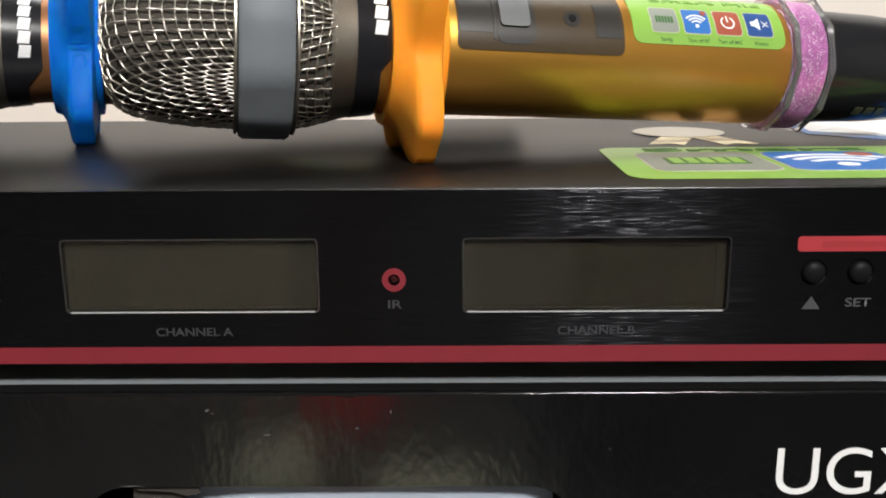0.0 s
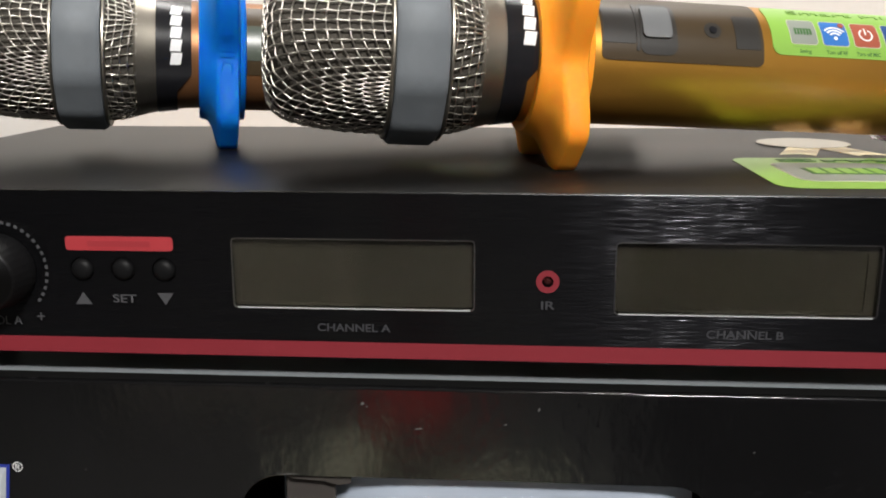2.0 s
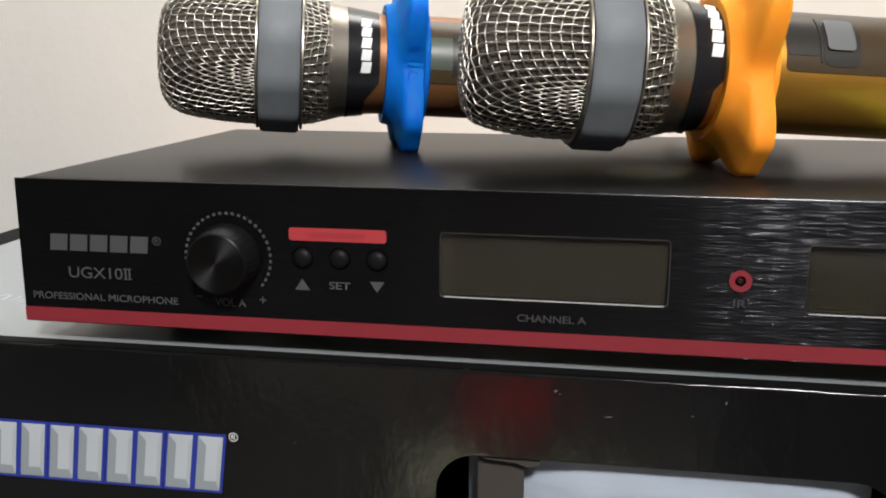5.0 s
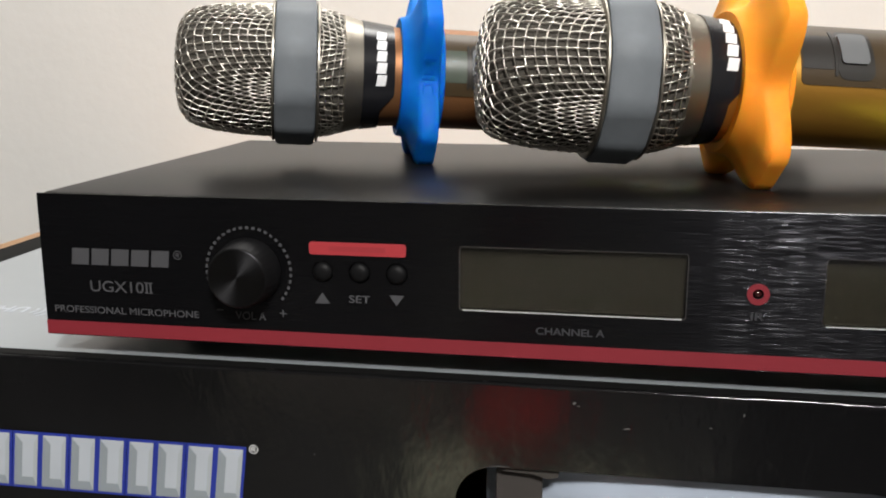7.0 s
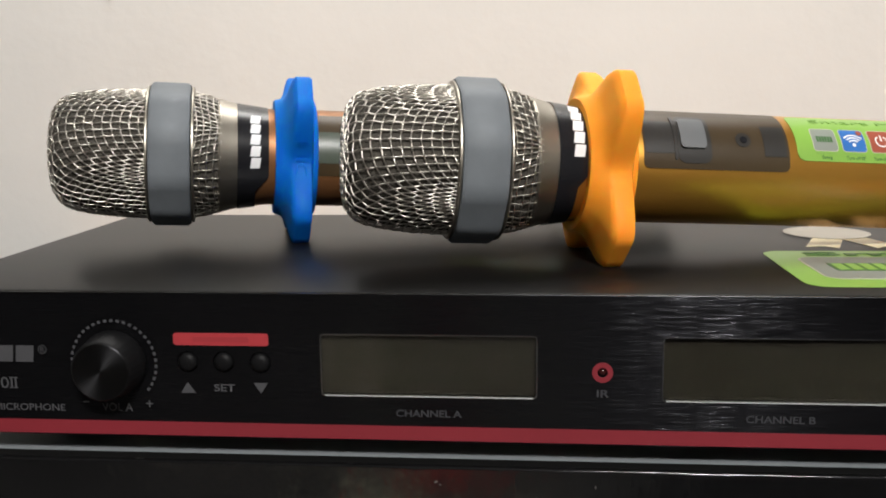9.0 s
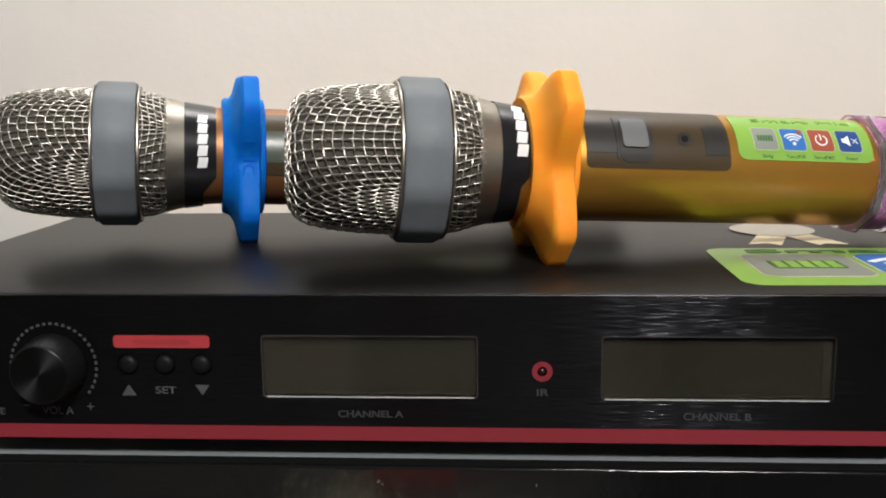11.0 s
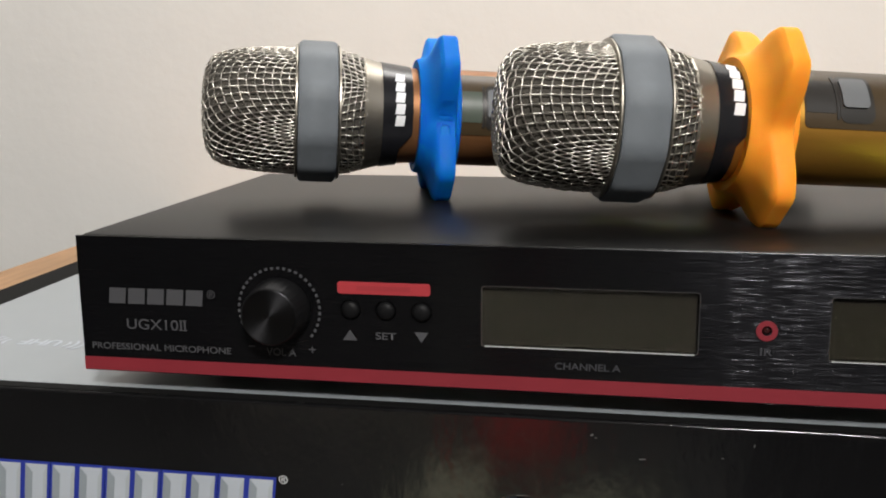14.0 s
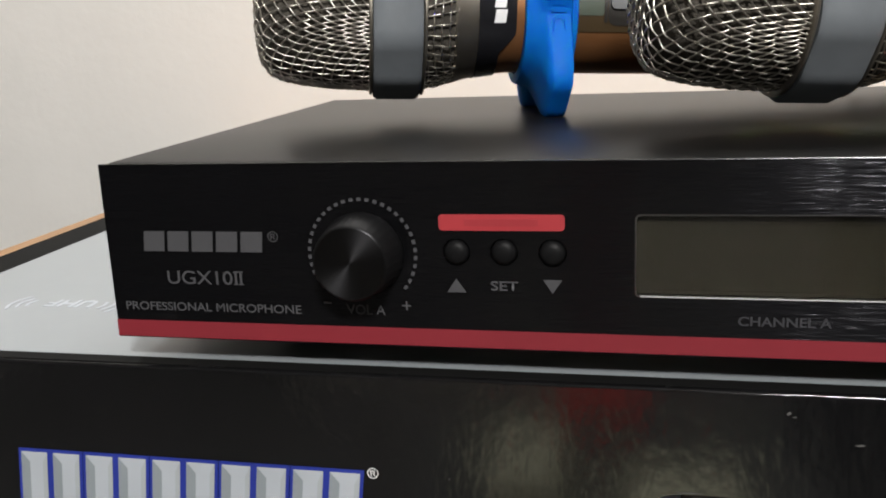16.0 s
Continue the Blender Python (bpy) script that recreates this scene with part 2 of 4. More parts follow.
M_PALE_STANDIN = material("pale_green_standin_finish", (0.86, 0.86, 0.62), 0.6, vary=0.3, grain=20)
M_SILVER_MID = material("mid_silver_logo_ink", (0.36, 0.39, 0.41), 0.4, vary=0.06)


# ---- mesh helpers ----
def mesh_ob(name, bm, mat, smooth=False):
    me = bpy.data.meshes.new(name)
    bmesh.ops.recalc_face_normals(bm, faces=bm.faces)
    bm.to_mesh(me)
    bm.free()
    me.materials.append(mat)
    if smooth:
        me.polygons.foreach_set("use_smooth", [True] * len(me.polygons))
        me.set_sharp_from_angle(angle=radians(38))
    return new(name, me)


def part(name, bm, mat, parent, label="", smooth=False):
    ob = mesh_ob(name, bm, mat, smooth)
    ob.parent = parent
    return tagged(ob, label)


def box_bm(x0, x1, y0, y1, z0, z1, bevel=0.0, seg=2, bm=None):
    own = bmesh.new()
    bmesh.ops.create_cube(own, size=1, matrix=Matrix.Translation(((x0 + x1) / 2, (y0 + y1) / 2, (z0 + z1) / 2))
                          @ Matrix.Diagonal((x1 - x0, y1 - y0, z1 - z0, 1)))
    if bevel:
        bmesh.ops.bevel(own, geom=own.edges[:], offset=bevel, segments=seg, profile=0.5, affect="EDGES")
    return own


def rounded(x0, x1, z0, z1, r, n=5):
    """A rounded rectangle's outline, anticlockwise."""
    pts = []
    for cx, cz, a in ((x1 - r, z0 + r, -90), (x1 - r, z1 - r, 0), (x0 + r, z1 - r, 90), (x0 + r, z0 + r, 180)):
        for k in range(n + 1):
            t = radians(a + 90 * k / n)
            pts.append((cx + r * math.cos(t), cz + r * math.sin(t)))
    return pts


def circle(cx, cz, r, n=28):
    return [(cx + r * math.cos(2 * math.pi * k / n), cz + r * math.sin(2 * math.pi * k / n)) for k in range(n)]


def plate_bm(outer, holes, place, depth, cuts=()):
    """A plate from an outline with holes; place(u, v, d) gives the point at depth d (0 is the face, 1 the back)."""
    bm = bmesh.new()
    edges, loops = [], []
    for loop in (outer, *holes):
        vs = [bm.verts.new((u, v, 0)) for u, v in loop]
        loops.append(vs)
        edges += [bm.edges.new((vs[k], vs[(k + 1) % len(vs)])) for k in range(len(vs))]
    bmesh.ops.triangle_fill(bm, edges=edges, use_beauty=True, use_dissolve=False)
    for cut in cuts:
        bmesh.ops.bisect_plane(bm, geom=bm.verts[:] + bm.edges[:] + bm.faces[:], plane_co=(0, cut, 0), plane_no=(0, 1, 0))
    ext = bmesh.ops.extrude_face_region(bm, geom=bm.faces[:])
    back = [v for v in ext["geom"] if isinstance(v, bmesh.types.BMVert)]
    backs = set(back)
    for v in bm.verts:
        u, w = v.co.x, v.co.y
        v.co = place(u, w, depth if v in backs else 0.0)
    return bm


def front_place(y):
    return lambda u, v, d: Vector((u, y + d, v))


def top_place(z):
    return lambda u, v, d: Vector((u, v, z - d))


def revolve_bm(profile, n=72, closed=True):
    """Turns (s, r) round the x axis."""
    bm = bmesh.new()
    rings = []
    for s, r in profile:
        if r < 1e-6:
            rings.append([bm.verts.new((s, 0, 0))])
        else:
            rings.append([bm.verts.new((s, r * math.cos(2 * math.pi * k / n), r * math.sin(2 * math.pi * k / n))) for k in range(n)])
    for a, b in zip(rings, rings[1:]):
        for k in range(n):
            j = (k + 1) % n
            if len(a) == 1 and len(b) > 1:
                bm.faces.new((a[0], b[k], b[j]))
            elif len(b) == 1 and len(a) > 1:
                bm.faces.new((a[k], b[0], a[j]))
            elif len(a) > 1:
                bm.faces.new((a[k], b[k], b[j], a[j]))
    return bm


def text_mesh(name, body, size, mat, parent, place, offset=0.0, label="", depth=0.0001, align="LEFT", width=1.0):
    """Letters as a mesh: place maps a point (u, v, d) of the letters' plane to its place."""
    cu = bpy.data.curves.new(name, "FONT")
    cu.body, cu.size, cu.offset, cu.extrude, cu.align_x = body, size, offset, depth, align
    cu.resolution_u = 4
    tmp = new(name, cu)
    me = bpy.data.meshes.new_from_object(tmp.evaluated_get(bpy.context.evaluated_depsgraph_get()))
    bpy.data.objects.remove(tmp)
    bpy.data.curves.remove(cu)
    for v in me.vertices:
        v.co = place(v.co.x * width, v.co.y, v.co.z)
    me.materials.clear()
    me.materials.append(mat)
    ob = new(name, me)
    ob.parent = parent
    return tagged(ob, label)


def fit_text(name, body, x0, x1, z0, z1, mat, parent, y, offset=0.0, label=""):
    """Letters on a front face, stretched to the given width and capital height."""
    cu = bpy.data.curves.new("t", "FONT")
    cu.body, cu.size, cu.offset = body, 1.0, offset / max(1e-6, (z1 - z0) / 0.69)
    tmp = new("t", cu)
    me = bpy.data.meshes.new_from_object(tmp.evaluated_get(bpy.context.evaluated_depsgraph_get()))
    xs, zs = [v.co.x for v in me.vertices], [v.co.y for v in me.vertices]
    lo, hi, bot, top = min(xs), max(xs), min(zs), max(zs)
    bpy.data.objects.remove(tmp)
    bpy.data.curves.remove(cu)
    for v in me.vertices:
        v.co = (x0 + (v.co.x - lo) / (hi - lo) * (x1 - x0), y, z0 + (v.co.y - bot) / (top - bot) * (z1 - z0))
    me.materials.clear()
    me.materials.append(mat)
    me.name = name
    ob = new(name, me)
    ob.parent = parent
    return tagged(ob, label)

# ---- the setting ----
def slab(name, x0, x1, y0, y1, z0, z1, mat, label, category):
    return tagged(mesh_ob(name, box_bm(x0, x1, y0, y1, z0, z1), mat), label, category, kind="structure")


slab("wall_back", -2.0, 2.0, 1.0, 1.1, -0.85, 1.62, M_WALL, "plain off-white painted wall behind the table", "wall")
# unseen enclosure, kept darker than the back wall to limit bounce and reflections
slab("wall_left", -2.1, -2.0, -2.6, 1.1, -0.85, 1.62, M_DIM_ROOM, "unseen side wall, darkened to hold back bounced light", "wall")
slab("wall_right", 2.0, 2.1, -2.6, 1.1, -0.85, 1.62, M_DIM_ROOM, "unseen side wall, darkened to hold back bounced light", "wall")
slab("wall_front", -2.0, 2.0, -2.7, -2.6, -0.85, 1.62, M_DIM_ROOM, "unseen wall facing the table, darkened to hold back bounced light", "wall")
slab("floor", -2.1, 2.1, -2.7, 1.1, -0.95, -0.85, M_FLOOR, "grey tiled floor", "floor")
slab("ceiling", -2.1, 2.1, -2.7, 1.1, 1.62, 1.72, M_DIM_ROOM, "unseen ceiling, darkened to hold back bounced light", "ceiling")

# unseen housings, added so that both area lights have a body
def lamp_housing(label, x, y, sx, sy):
    lamp = tagged(new("lamp_housing"), label, "lamp")
    part("housing", box_bm(x - sx / 2, x + sx / 2, y - sy / 2, y + sy / 2, 1.605, 1.6195, 0.004), M_WHITE, lamp)
    for e in (-1, 1):
        part("trim", box_bm(x + e * sx / 2 - 0.006, x + e * sx / 2 + 0.006, y - sy / 2, y + sy / 2, 1.598, 1.6049, 0.001), M_EDGE, lamp)


lamp_housing("unseen square white housing added above the ceiling lamp light", 0.46, -1.7, 0.40, 0.40)
lamp_housing("unseen long white housing added above the wall fill light", -0.15, 0.66, 1.56, 0.56)

# the table
table = tagged(new("wooden_table"), "brown wooden table with a dark front edge under the carton", "table")
part("tabletop", box_bm(-0.653, 0.95, -0.012, 0.98, -0.128, -0.10, 0.003), M_WOOD, table)
for lx in (-0.62, 0.92):
    for ly in (0.02, 0.94):
        part("leg", box_bm(lx - 0.025, lx + 0.025, ly - 0.025, ly + 0.025, -0.85, -0.1285, 0.003), M_WOOD, table)

# unseen stand-ins, added for the coloured patches that the glossy carton mirrors
stool = tagged(new("red_standin"), "unseen red stool-shaped stand-in for the red patch mirrored in the carton", "stool")
part("seat", box_bm(-0.27, -0.115, -1.64, -1.45, -0.66, -0.60, 0.012), M_RED_STANDIN, stool)
for sx in (-0.255, -0.130):
    for sy in (-1.625, -1.465):
        part("leg", box_bm(sx - 0.012, sx + 0.012, sy - 0.012, sy + 0.012, -0.8495, -0.6601, 0.002), M_RUBBER_BLACK, stool)
tagged(mesh_ob("pale_standin", box_bm(-0.365, -0.25, -1.46, -1.22, -0.8495, -0.675, 0.004), M_PALE_STANDIN), "unseen pale yellow-green stand-in for the bright patch mirrored in the carton", "box")
tagged(mesh_ob("pale_standin", box_bm(-0.13, 0.07, -1.40, -1.20, -0.8495, -0.725, 0.004), M_PALE_STANDIN), "unseen low pale stand-in for the small bright patches mirrored in the carton", "box")
# block added to lighten the left of the carton and display reflections
tagged(mesh_ob("beige_standin", box_bm(-1.0, -0.44, -2.35, -1.98, -0.8495, -0.12, 0.008), M_BEIGE_STANDIN), "unseen tall grey-beige stand-in that lightens the reflections on the left", "cabinet")
# dark block added only to dim what the carton's right side mirrors
tagged(mesh_ob("dark_standin", box_bm(0.30, 1.5, -2.0, -1.5, -0.8495, -0.30, 0.006), M_DARK_STANDIN), "unseen dark stand-in that darkens the reflections on the right", "cabinet")

# small dark speck on the wall
nail = tagged(mesh_ob("wall_nail", revolve_bm([(0, 0), (0, 0.0022), (0.006, 0.0016), (0.012, 0)], 12), M_WINDOW_DARK),
              "small dark nail in the off-white wall", "nail")
nail.matrix_world = pose(-0.585, 1.0005, 0.238, 0, 0, -90)

# ---- the carton ----
BX0, BX1, BY0, BY1, BZ = -0.331, 0.331, -0.0004, 0.245, -0.10
SLOT = (-0.0835, 0.0465, -0.0628, -0.0263)
carton = tagged(new("product_carton"), "glossy black product carton with pale grey top, on wooden table", "box")
part("front_panel", plate_bm([(BX0, BZ), (BX1, BZ), (BX1, -0.0008), (BX0, -0.0008)], [rounded(*SLOT, 0.012, 6)[::-1]], front_place(BY0), 0.0012),
     M_CARTON, carton)


def fold_bm():
    """The rounded fold between the front and the top, and the top itself."""
    bm = bmesh.new()
    rng = random.Random(5)
    n, cols = 7, 520
    prof = [(BY0 + 0.0008 - 0.0008 * math.cos(radians(90 * k / n)), -0.0008 + 0.0008 * math.sin(radians(90 * k / n))) for k in range(n + 1)]
    prof += [(BY1, 0.0), (BY1, -0.003), (BY0 + 0.0008, -0.003)]
    grid = []
    for c in range(cols + 1):
        x = BX0 + (BX1 - BX0) * c / cols
        dent = 0.00020 * noise.noise((x * 45, 0, 0)) + 0.00014 * noise.noise((x * 210, 3, 0)) + 0.00013 * noise.noise((x * 620, 7, 0))
        grid.append([bm.verts.new((x, y + (dent if k < n else 0), z + (dent * 0.7 if k < n else 0))) for k, (y, z) in enumerate(prof)])
    for a, b in zip(grid, grid[1:]):
        for k in range(len(prof)):
            j = (k + 1) % len(prof)
            bm.faces.new((a[k], b[k], b[j], a[j]))
    bm.faces.new(grid[0])
    bm.faces.new(grid[-1])
    return bm


part("lid", fold_bm(), M_FOLD, carton, smooth=True)
part("lid_print", plate_bm([(-0.3125, 0.0056), (0.3125, 0.0056), (0.3125, 0.238), (-0.3125, 0.238)], [], top_place(0.0003), 0.0002), M_CARTON_TOP,
     carton, "pale grey printed field with a black margin")
part("lid_margin", plate_bm([(BX0 + 0.0006, 0.0056), (-0.3127, 0.0056), (-0.3127, 0.238), (BX0 + 0.0006, 0.238)], [], top_place(0.0003), 0.0002), M_MARGIN, carton, "matt black margin")
part("lid_margin", plate_bm([(BX0 + 0.0006, 0.0008), (BX1 - 0.0006, 0.0008), (BX1 - 0.0006, 0.0054), (BX0 + 0.0006, 0.0054)], [], top_place(0.0003), 0.0002), M_MARGIN, carton, "matt black margin")
part("side_panel", box_bm(BX0, BX0 + 0.003, BY0 + 0.0031, BY1, BZ, -0.0031), M_CARTON, carton)
part("side_panel", box_bm(BX1 - 0.003, BX1, BY0 + 0.0031, BY1, BZ, -0.0031), M_CARTON, carton)
part("back_panel", box_bm(BX0 + 0.0031, BX1 - 0.0031, BY1 - 0.003, BY1, BZ, -0.0031), M_CARTON, carton)
part("bottom_panel", box_bm(BX0 + 0.0031, BX1 - 0.0031, BY0 + 0.0031, BY1 - 0.0031, BZ, BZ + 0.003), M_KRAFT, carton)


def logo_blocks(x0, x1, z0, z1, slant, y, parent, count=5, gap=0.10):
    """The mark on the front: five plain slanted blocks with chiselled facets, outlined in blue."""
    w = (x1 - x0) / count
    for k in range(count):
        a, b = x0 + w * (k + gap / 2), x0 + w * (k + 1 - gap / 2)
        g = (z1 - z0) * 0.05
        at = lambda u, v: (u + slant * (v - z0), v)
        quad = lambda u0, u1, v0, v1: [at(u0, v0), at(u1, v0), at(u1, v1), at(u0, v1)]
        part("logo_outline", plate_bm(quad(a - g, b + g, z0 - g, z1 + g), [], front_place(y), 0.0001), M_BLUE_INK, parent, "royal blue outline")
        m = (a + b) / 2
        for u0, u1 in ((a, m - g), (m + g, b)):
            e, f = (u1 - u0) * 0.34, (z1 - z0) * 0.17
            o, i = quad(u0, u1, z0, z1), quad(u0 + e, u1 - e * 0.5, z0 + f, z1 - f)
            for j, mat in enumerate((M_SILVER_SHADE, M_SILVER_MID, M_SILVER_INK, M_SILVER_SHADE)):
                n = (j + 1) % 4
                part("logo_facet", plate_bm([o[j], o[n], i[n], i[j]], [], front_place(y - 0.0002), 0.0001), mat, parent, "silver facet")
            part("logo_facet", plate_bm(i, [], front_place(y - 0.0002), 0.0001), M_SILVER_INK, parent, "bright silver facet")


logo_blocks(-0.2505, -0.151, -0.0443, -0.0264, 0.12, BY0 - 0.0002, carton)
fit_text("trademark_sign", "®", -0.1480, -0.1451, -0.0275, -0.0246, M_WHITE, carton, BY0 - 0.0003)
fit_text("model_lettering", "UGX", 0.0982, 0.1372, -0.0287, -0.0155, M_WHITE, carton, BY0 - 0.0003, -0.00002, label="white model lettering")
# lettering on the lid, read from behind
text_mesh("band_lettering", "UHF", 0.0095, M_SILVER_INK, carton, lambda u, v, d: Vector((-0.2515 - u, 0.0515 - v, 0.0004 + d)), 0.0002, width=0.95)
for side in (-1, 1):
    for k in range(3):
        r = 0.0055 + 0.003 * k
        arc = [(r * math.cos(radians(a)), r * math.sin(radians(a))) for a in range(-38, 39, 8)]
        inn = [((r - 0.0011) * math.cos(radians(a)), (r - 0.0011) * math.sin(radians(a))) for a in range(38, -39, -8)]
        cx = -0.2615 + side * 0.0085
        part("wave_mark", plate_bm([(cx + side * u, 0.0475 + v) for u, v in (arc + inn)[::side]], [], top_place(0.0005), 0.0001), M_SILVER_INK, carton)


# pale scuffs where the laminate is chipped
for x, z, w, h in ((-0.0487, -0.0040, 0.0011, 0.0009), (-0.0336, -0.0108, 0.0022, 0.0005), (-0.0103, -0.0090, 0.0010, 0.0004), (-0.1270, -0.0256, 0.0004, 0.0004),
                   (-0.0015, -0.0046, 0.0005, 0.0012), (-0.0475, -0.0048, 0.0009, 0.0003), (0.0550, -0.0150, 0.0006, 0.0003), (-0.0700, -0.0251, 0.0060, 0.0003)):
    w, h, z = w * 0.55, h * 0.6, z - 0.0008
    part("scuff", plate_bm([(x - w, z), (x - w * 0.2, z - h * 0.7), (x + w, z + h * 0.2), (x + w * 0.3, z + h)], [], front_place(BY0 - 0.00015), 0.0001), M_SCUFF, carton, "pale chipped scuff")


def wrap_bm():
    bm = bmesh.new()
    nx, nz = 60, 24
    g = [[None] * (nz + 1) for _ in range(nx + 1)]
    for i in range(nx + 1):
        for k in range(nz + 1):
            x, z = -0.0765 + 0.118 * i / nx, -0.095 + 0.082 * k / nz
            y = 0.0030 + 4.0 * max(0.0, -0.034 - z) ** 2 + 0.0022 * noise.noise((x * 22 + z * 30, z * 75, 1)) + 0.0007 * noise.noise((x * 60, z * 130, 2))
            y += 2.2 * max(0.0, -0.038 - x) ** 1.5 + 1.6 * max(0.0, x - 0.022) ** 1.5 + 0.0018
            g[i][k] = bm.verts.new((x, y, z))
    for i in range(nx):
        for k in range(nz):
            bm.faces.new((g[i][k], g[i + 1][k], g[i + 1][k + 1], g[i][k + 1]))
    ext = bmesh.ops.extrude_face_region(bm, geom=bm.faces[:])
    for v in ext["geom"]:
        if isinstance(v, bmesh.types.BMVert):
            v.co.y += 0.03
    return bm


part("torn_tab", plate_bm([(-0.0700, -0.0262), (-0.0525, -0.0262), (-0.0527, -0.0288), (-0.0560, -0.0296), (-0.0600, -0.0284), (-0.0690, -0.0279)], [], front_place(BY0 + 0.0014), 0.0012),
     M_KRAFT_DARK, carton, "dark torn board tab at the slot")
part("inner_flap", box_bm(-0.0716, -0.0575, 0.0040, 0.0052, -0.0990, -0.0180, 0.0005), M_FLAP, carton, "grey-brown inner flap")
tagged(mesh_ob("plastic_wrap", wrap_bm(), M_BAG, True), "crumpled white plastic wrapping inside the carton behind its slot", "packaging")

# ---- the receiver ----
RX = 0.2128
receiver = tagged(new("wireless_receiver"), "black wireless microphone receiver with brushed front and two displays, on carton", "receiver")
DISP = {"a": (-0.0824, -0.0188, 0.0214, 0.0402), "b": (0.0171, 0.0830, 0.0212, 0.0402)}
BTN_A = [(-0.1230, 0.0312), (-0.1119, 0.0313), (-0.1008, 0.0312)]
BTN_B = [(0.1038, 0.0310), (0.1152, 0.0310), (0.1266, 0.0310)]
HOLES = [rounded(*d, 0.0012, 3)[::-1] for d in DISP.values()] + [circle(0.0, 0.0297, 0.0014, 16)[::-1]]
HOLES += [circle(x, z, 0.0033, 20)[::-1] for x, z in BTN_A + BTN_B]
face = part("faceplate", plate_bm([(-RX, 0.0078), (RX, 0.0078), (RX, 0.052), (-RX, 0.052)], HOLES, front_place(0.0), 0.003), M_FACE, receiver,
            "brushed black aluminium faceplate")
part("red_stripe", plate_bm([(-RX, 0.0081), (RX, 0.0081), (RX, 0.0124), (-RX, 0.0124)], [], front_place(-0.00025), 0.0002), M_RED, receiver, "dull red stripe")
part("top_edge", box_bm(-RX, RX, -0.0001, 0.0006, 0.05205, 0.05245, 0.00016), M_DARK_EDGE, receiver, "thin glinting top edge")
part("cover", box_bm(-RX + 0.0001, RX - 0.0001, 0.0031, 0.176, 0.0088, 0.0523, 0.0009), M_COVER, receiver, "satin black sheet steel cover", smooth=True)
for fx in (-0.17, 0.17):
    for fy in (0.03, 0.15):
        b = revolve_bm([(0, 0), (0, 0.009), (0.0083, 0.0095), (0.0083, 0)], 24)
        bmesh.ops.transform(b, matrix=pose(fx, fy, 0.0005, 0, -90, 0), verts=b.verts)
        part("foot", b, M_RUBBER_BLACK, receiver)
for key, (x0, x1, z0, z1) in DISP.items():
    e = 0.0006
    disp = part("display", plate_bm(rounded(x0 + 0.0002, x1 - 0.0002, z0 + 0.0002, z1 - 0.0002, 0.001, 3), [], front_place(0.0022), 0.0006), M_LCD, receiver,
                "unlit grey-green display")
    part("display_rim", plate_bm(rounded(x0 - 0.0001, x1 + 0.0001, z0 - 0.0001, z1 + 0.0001, 0.0012, 3), [rounded(x0 + 0.00022, x1 - 0.00022, z0 + 0.00028, z1 - 0.00016, 0.001, 3)[::-1]],
                                 front_place(-0.0001), 0.0018), M_EDGE, disp, "thin bright cut edge")
    part("display_border", plate_bm(rounded(x0 + 0.0004, x1 - 0.0004, z0 + 0.0004, z1 - 0.0004, 0.001, 3),
                                    [rounded(x0 + 0.0016, x1 - 0.0030, z0 + 0.0012, z1 - 0.0024, 0.0006, 3)[::-1]], front_place(0.0019), 0.0002), M_LCD_DARK, disp)
    part("display_lip", box_bm(x0 + 0.0011, x1 - 0.0011, -0.0002, 0.0007, z0 + 0.00002, z0 + 0.00028), M_LIP, disp, "bright lower lip")
    part("display_lip", box_bm(x0 + 0.00002, x0 + 0.00016, -0.0002, 0.0007, z0 + 0.0011, z1 - 0.0011), M_EDGE, disp, "cut side lip")
    pane = part("display_window", plate_bm(rounded(x0 + 0.0004, x1 - 0.0004, z0 + 0.0004, z1 - 0.0004, 0.001, 3), [], front_place(0.0008), 0.0005), M_GLASS, disp, "clear window")
    pane.visible_shadow = False
# infrared port
part("port_ring", plate_bm(circle(0, 0.0297, 0.0030), [circle(0, 0.0297, 0.0015, 20)[::-1]], front_place(-0.0003), 0.0003), M_RED, receiver, "red ring")
b = revolve_bm([(-0.0013 * math.cos(radians(t)), 0.0013 * math.sin(radians(t))) for t in range(0, 91, 15)] + [(0.0008, 0.0013), (0.0008, 0)], 20)
bmesh.ops.transform(b, matrix=pose(0, 0.0012, 0.0297, 0, 0, 90), verts=b.verts)
part("port_lens", b, M_LENS, receiver, "glossy dark red lens", smooth=True)
fit_text("port_lettering", "IR", -0.0016, 0.0020, 0.0223, 0.0245, M_PRINT_SHADED, receiver, -0.0002, 0.00006)
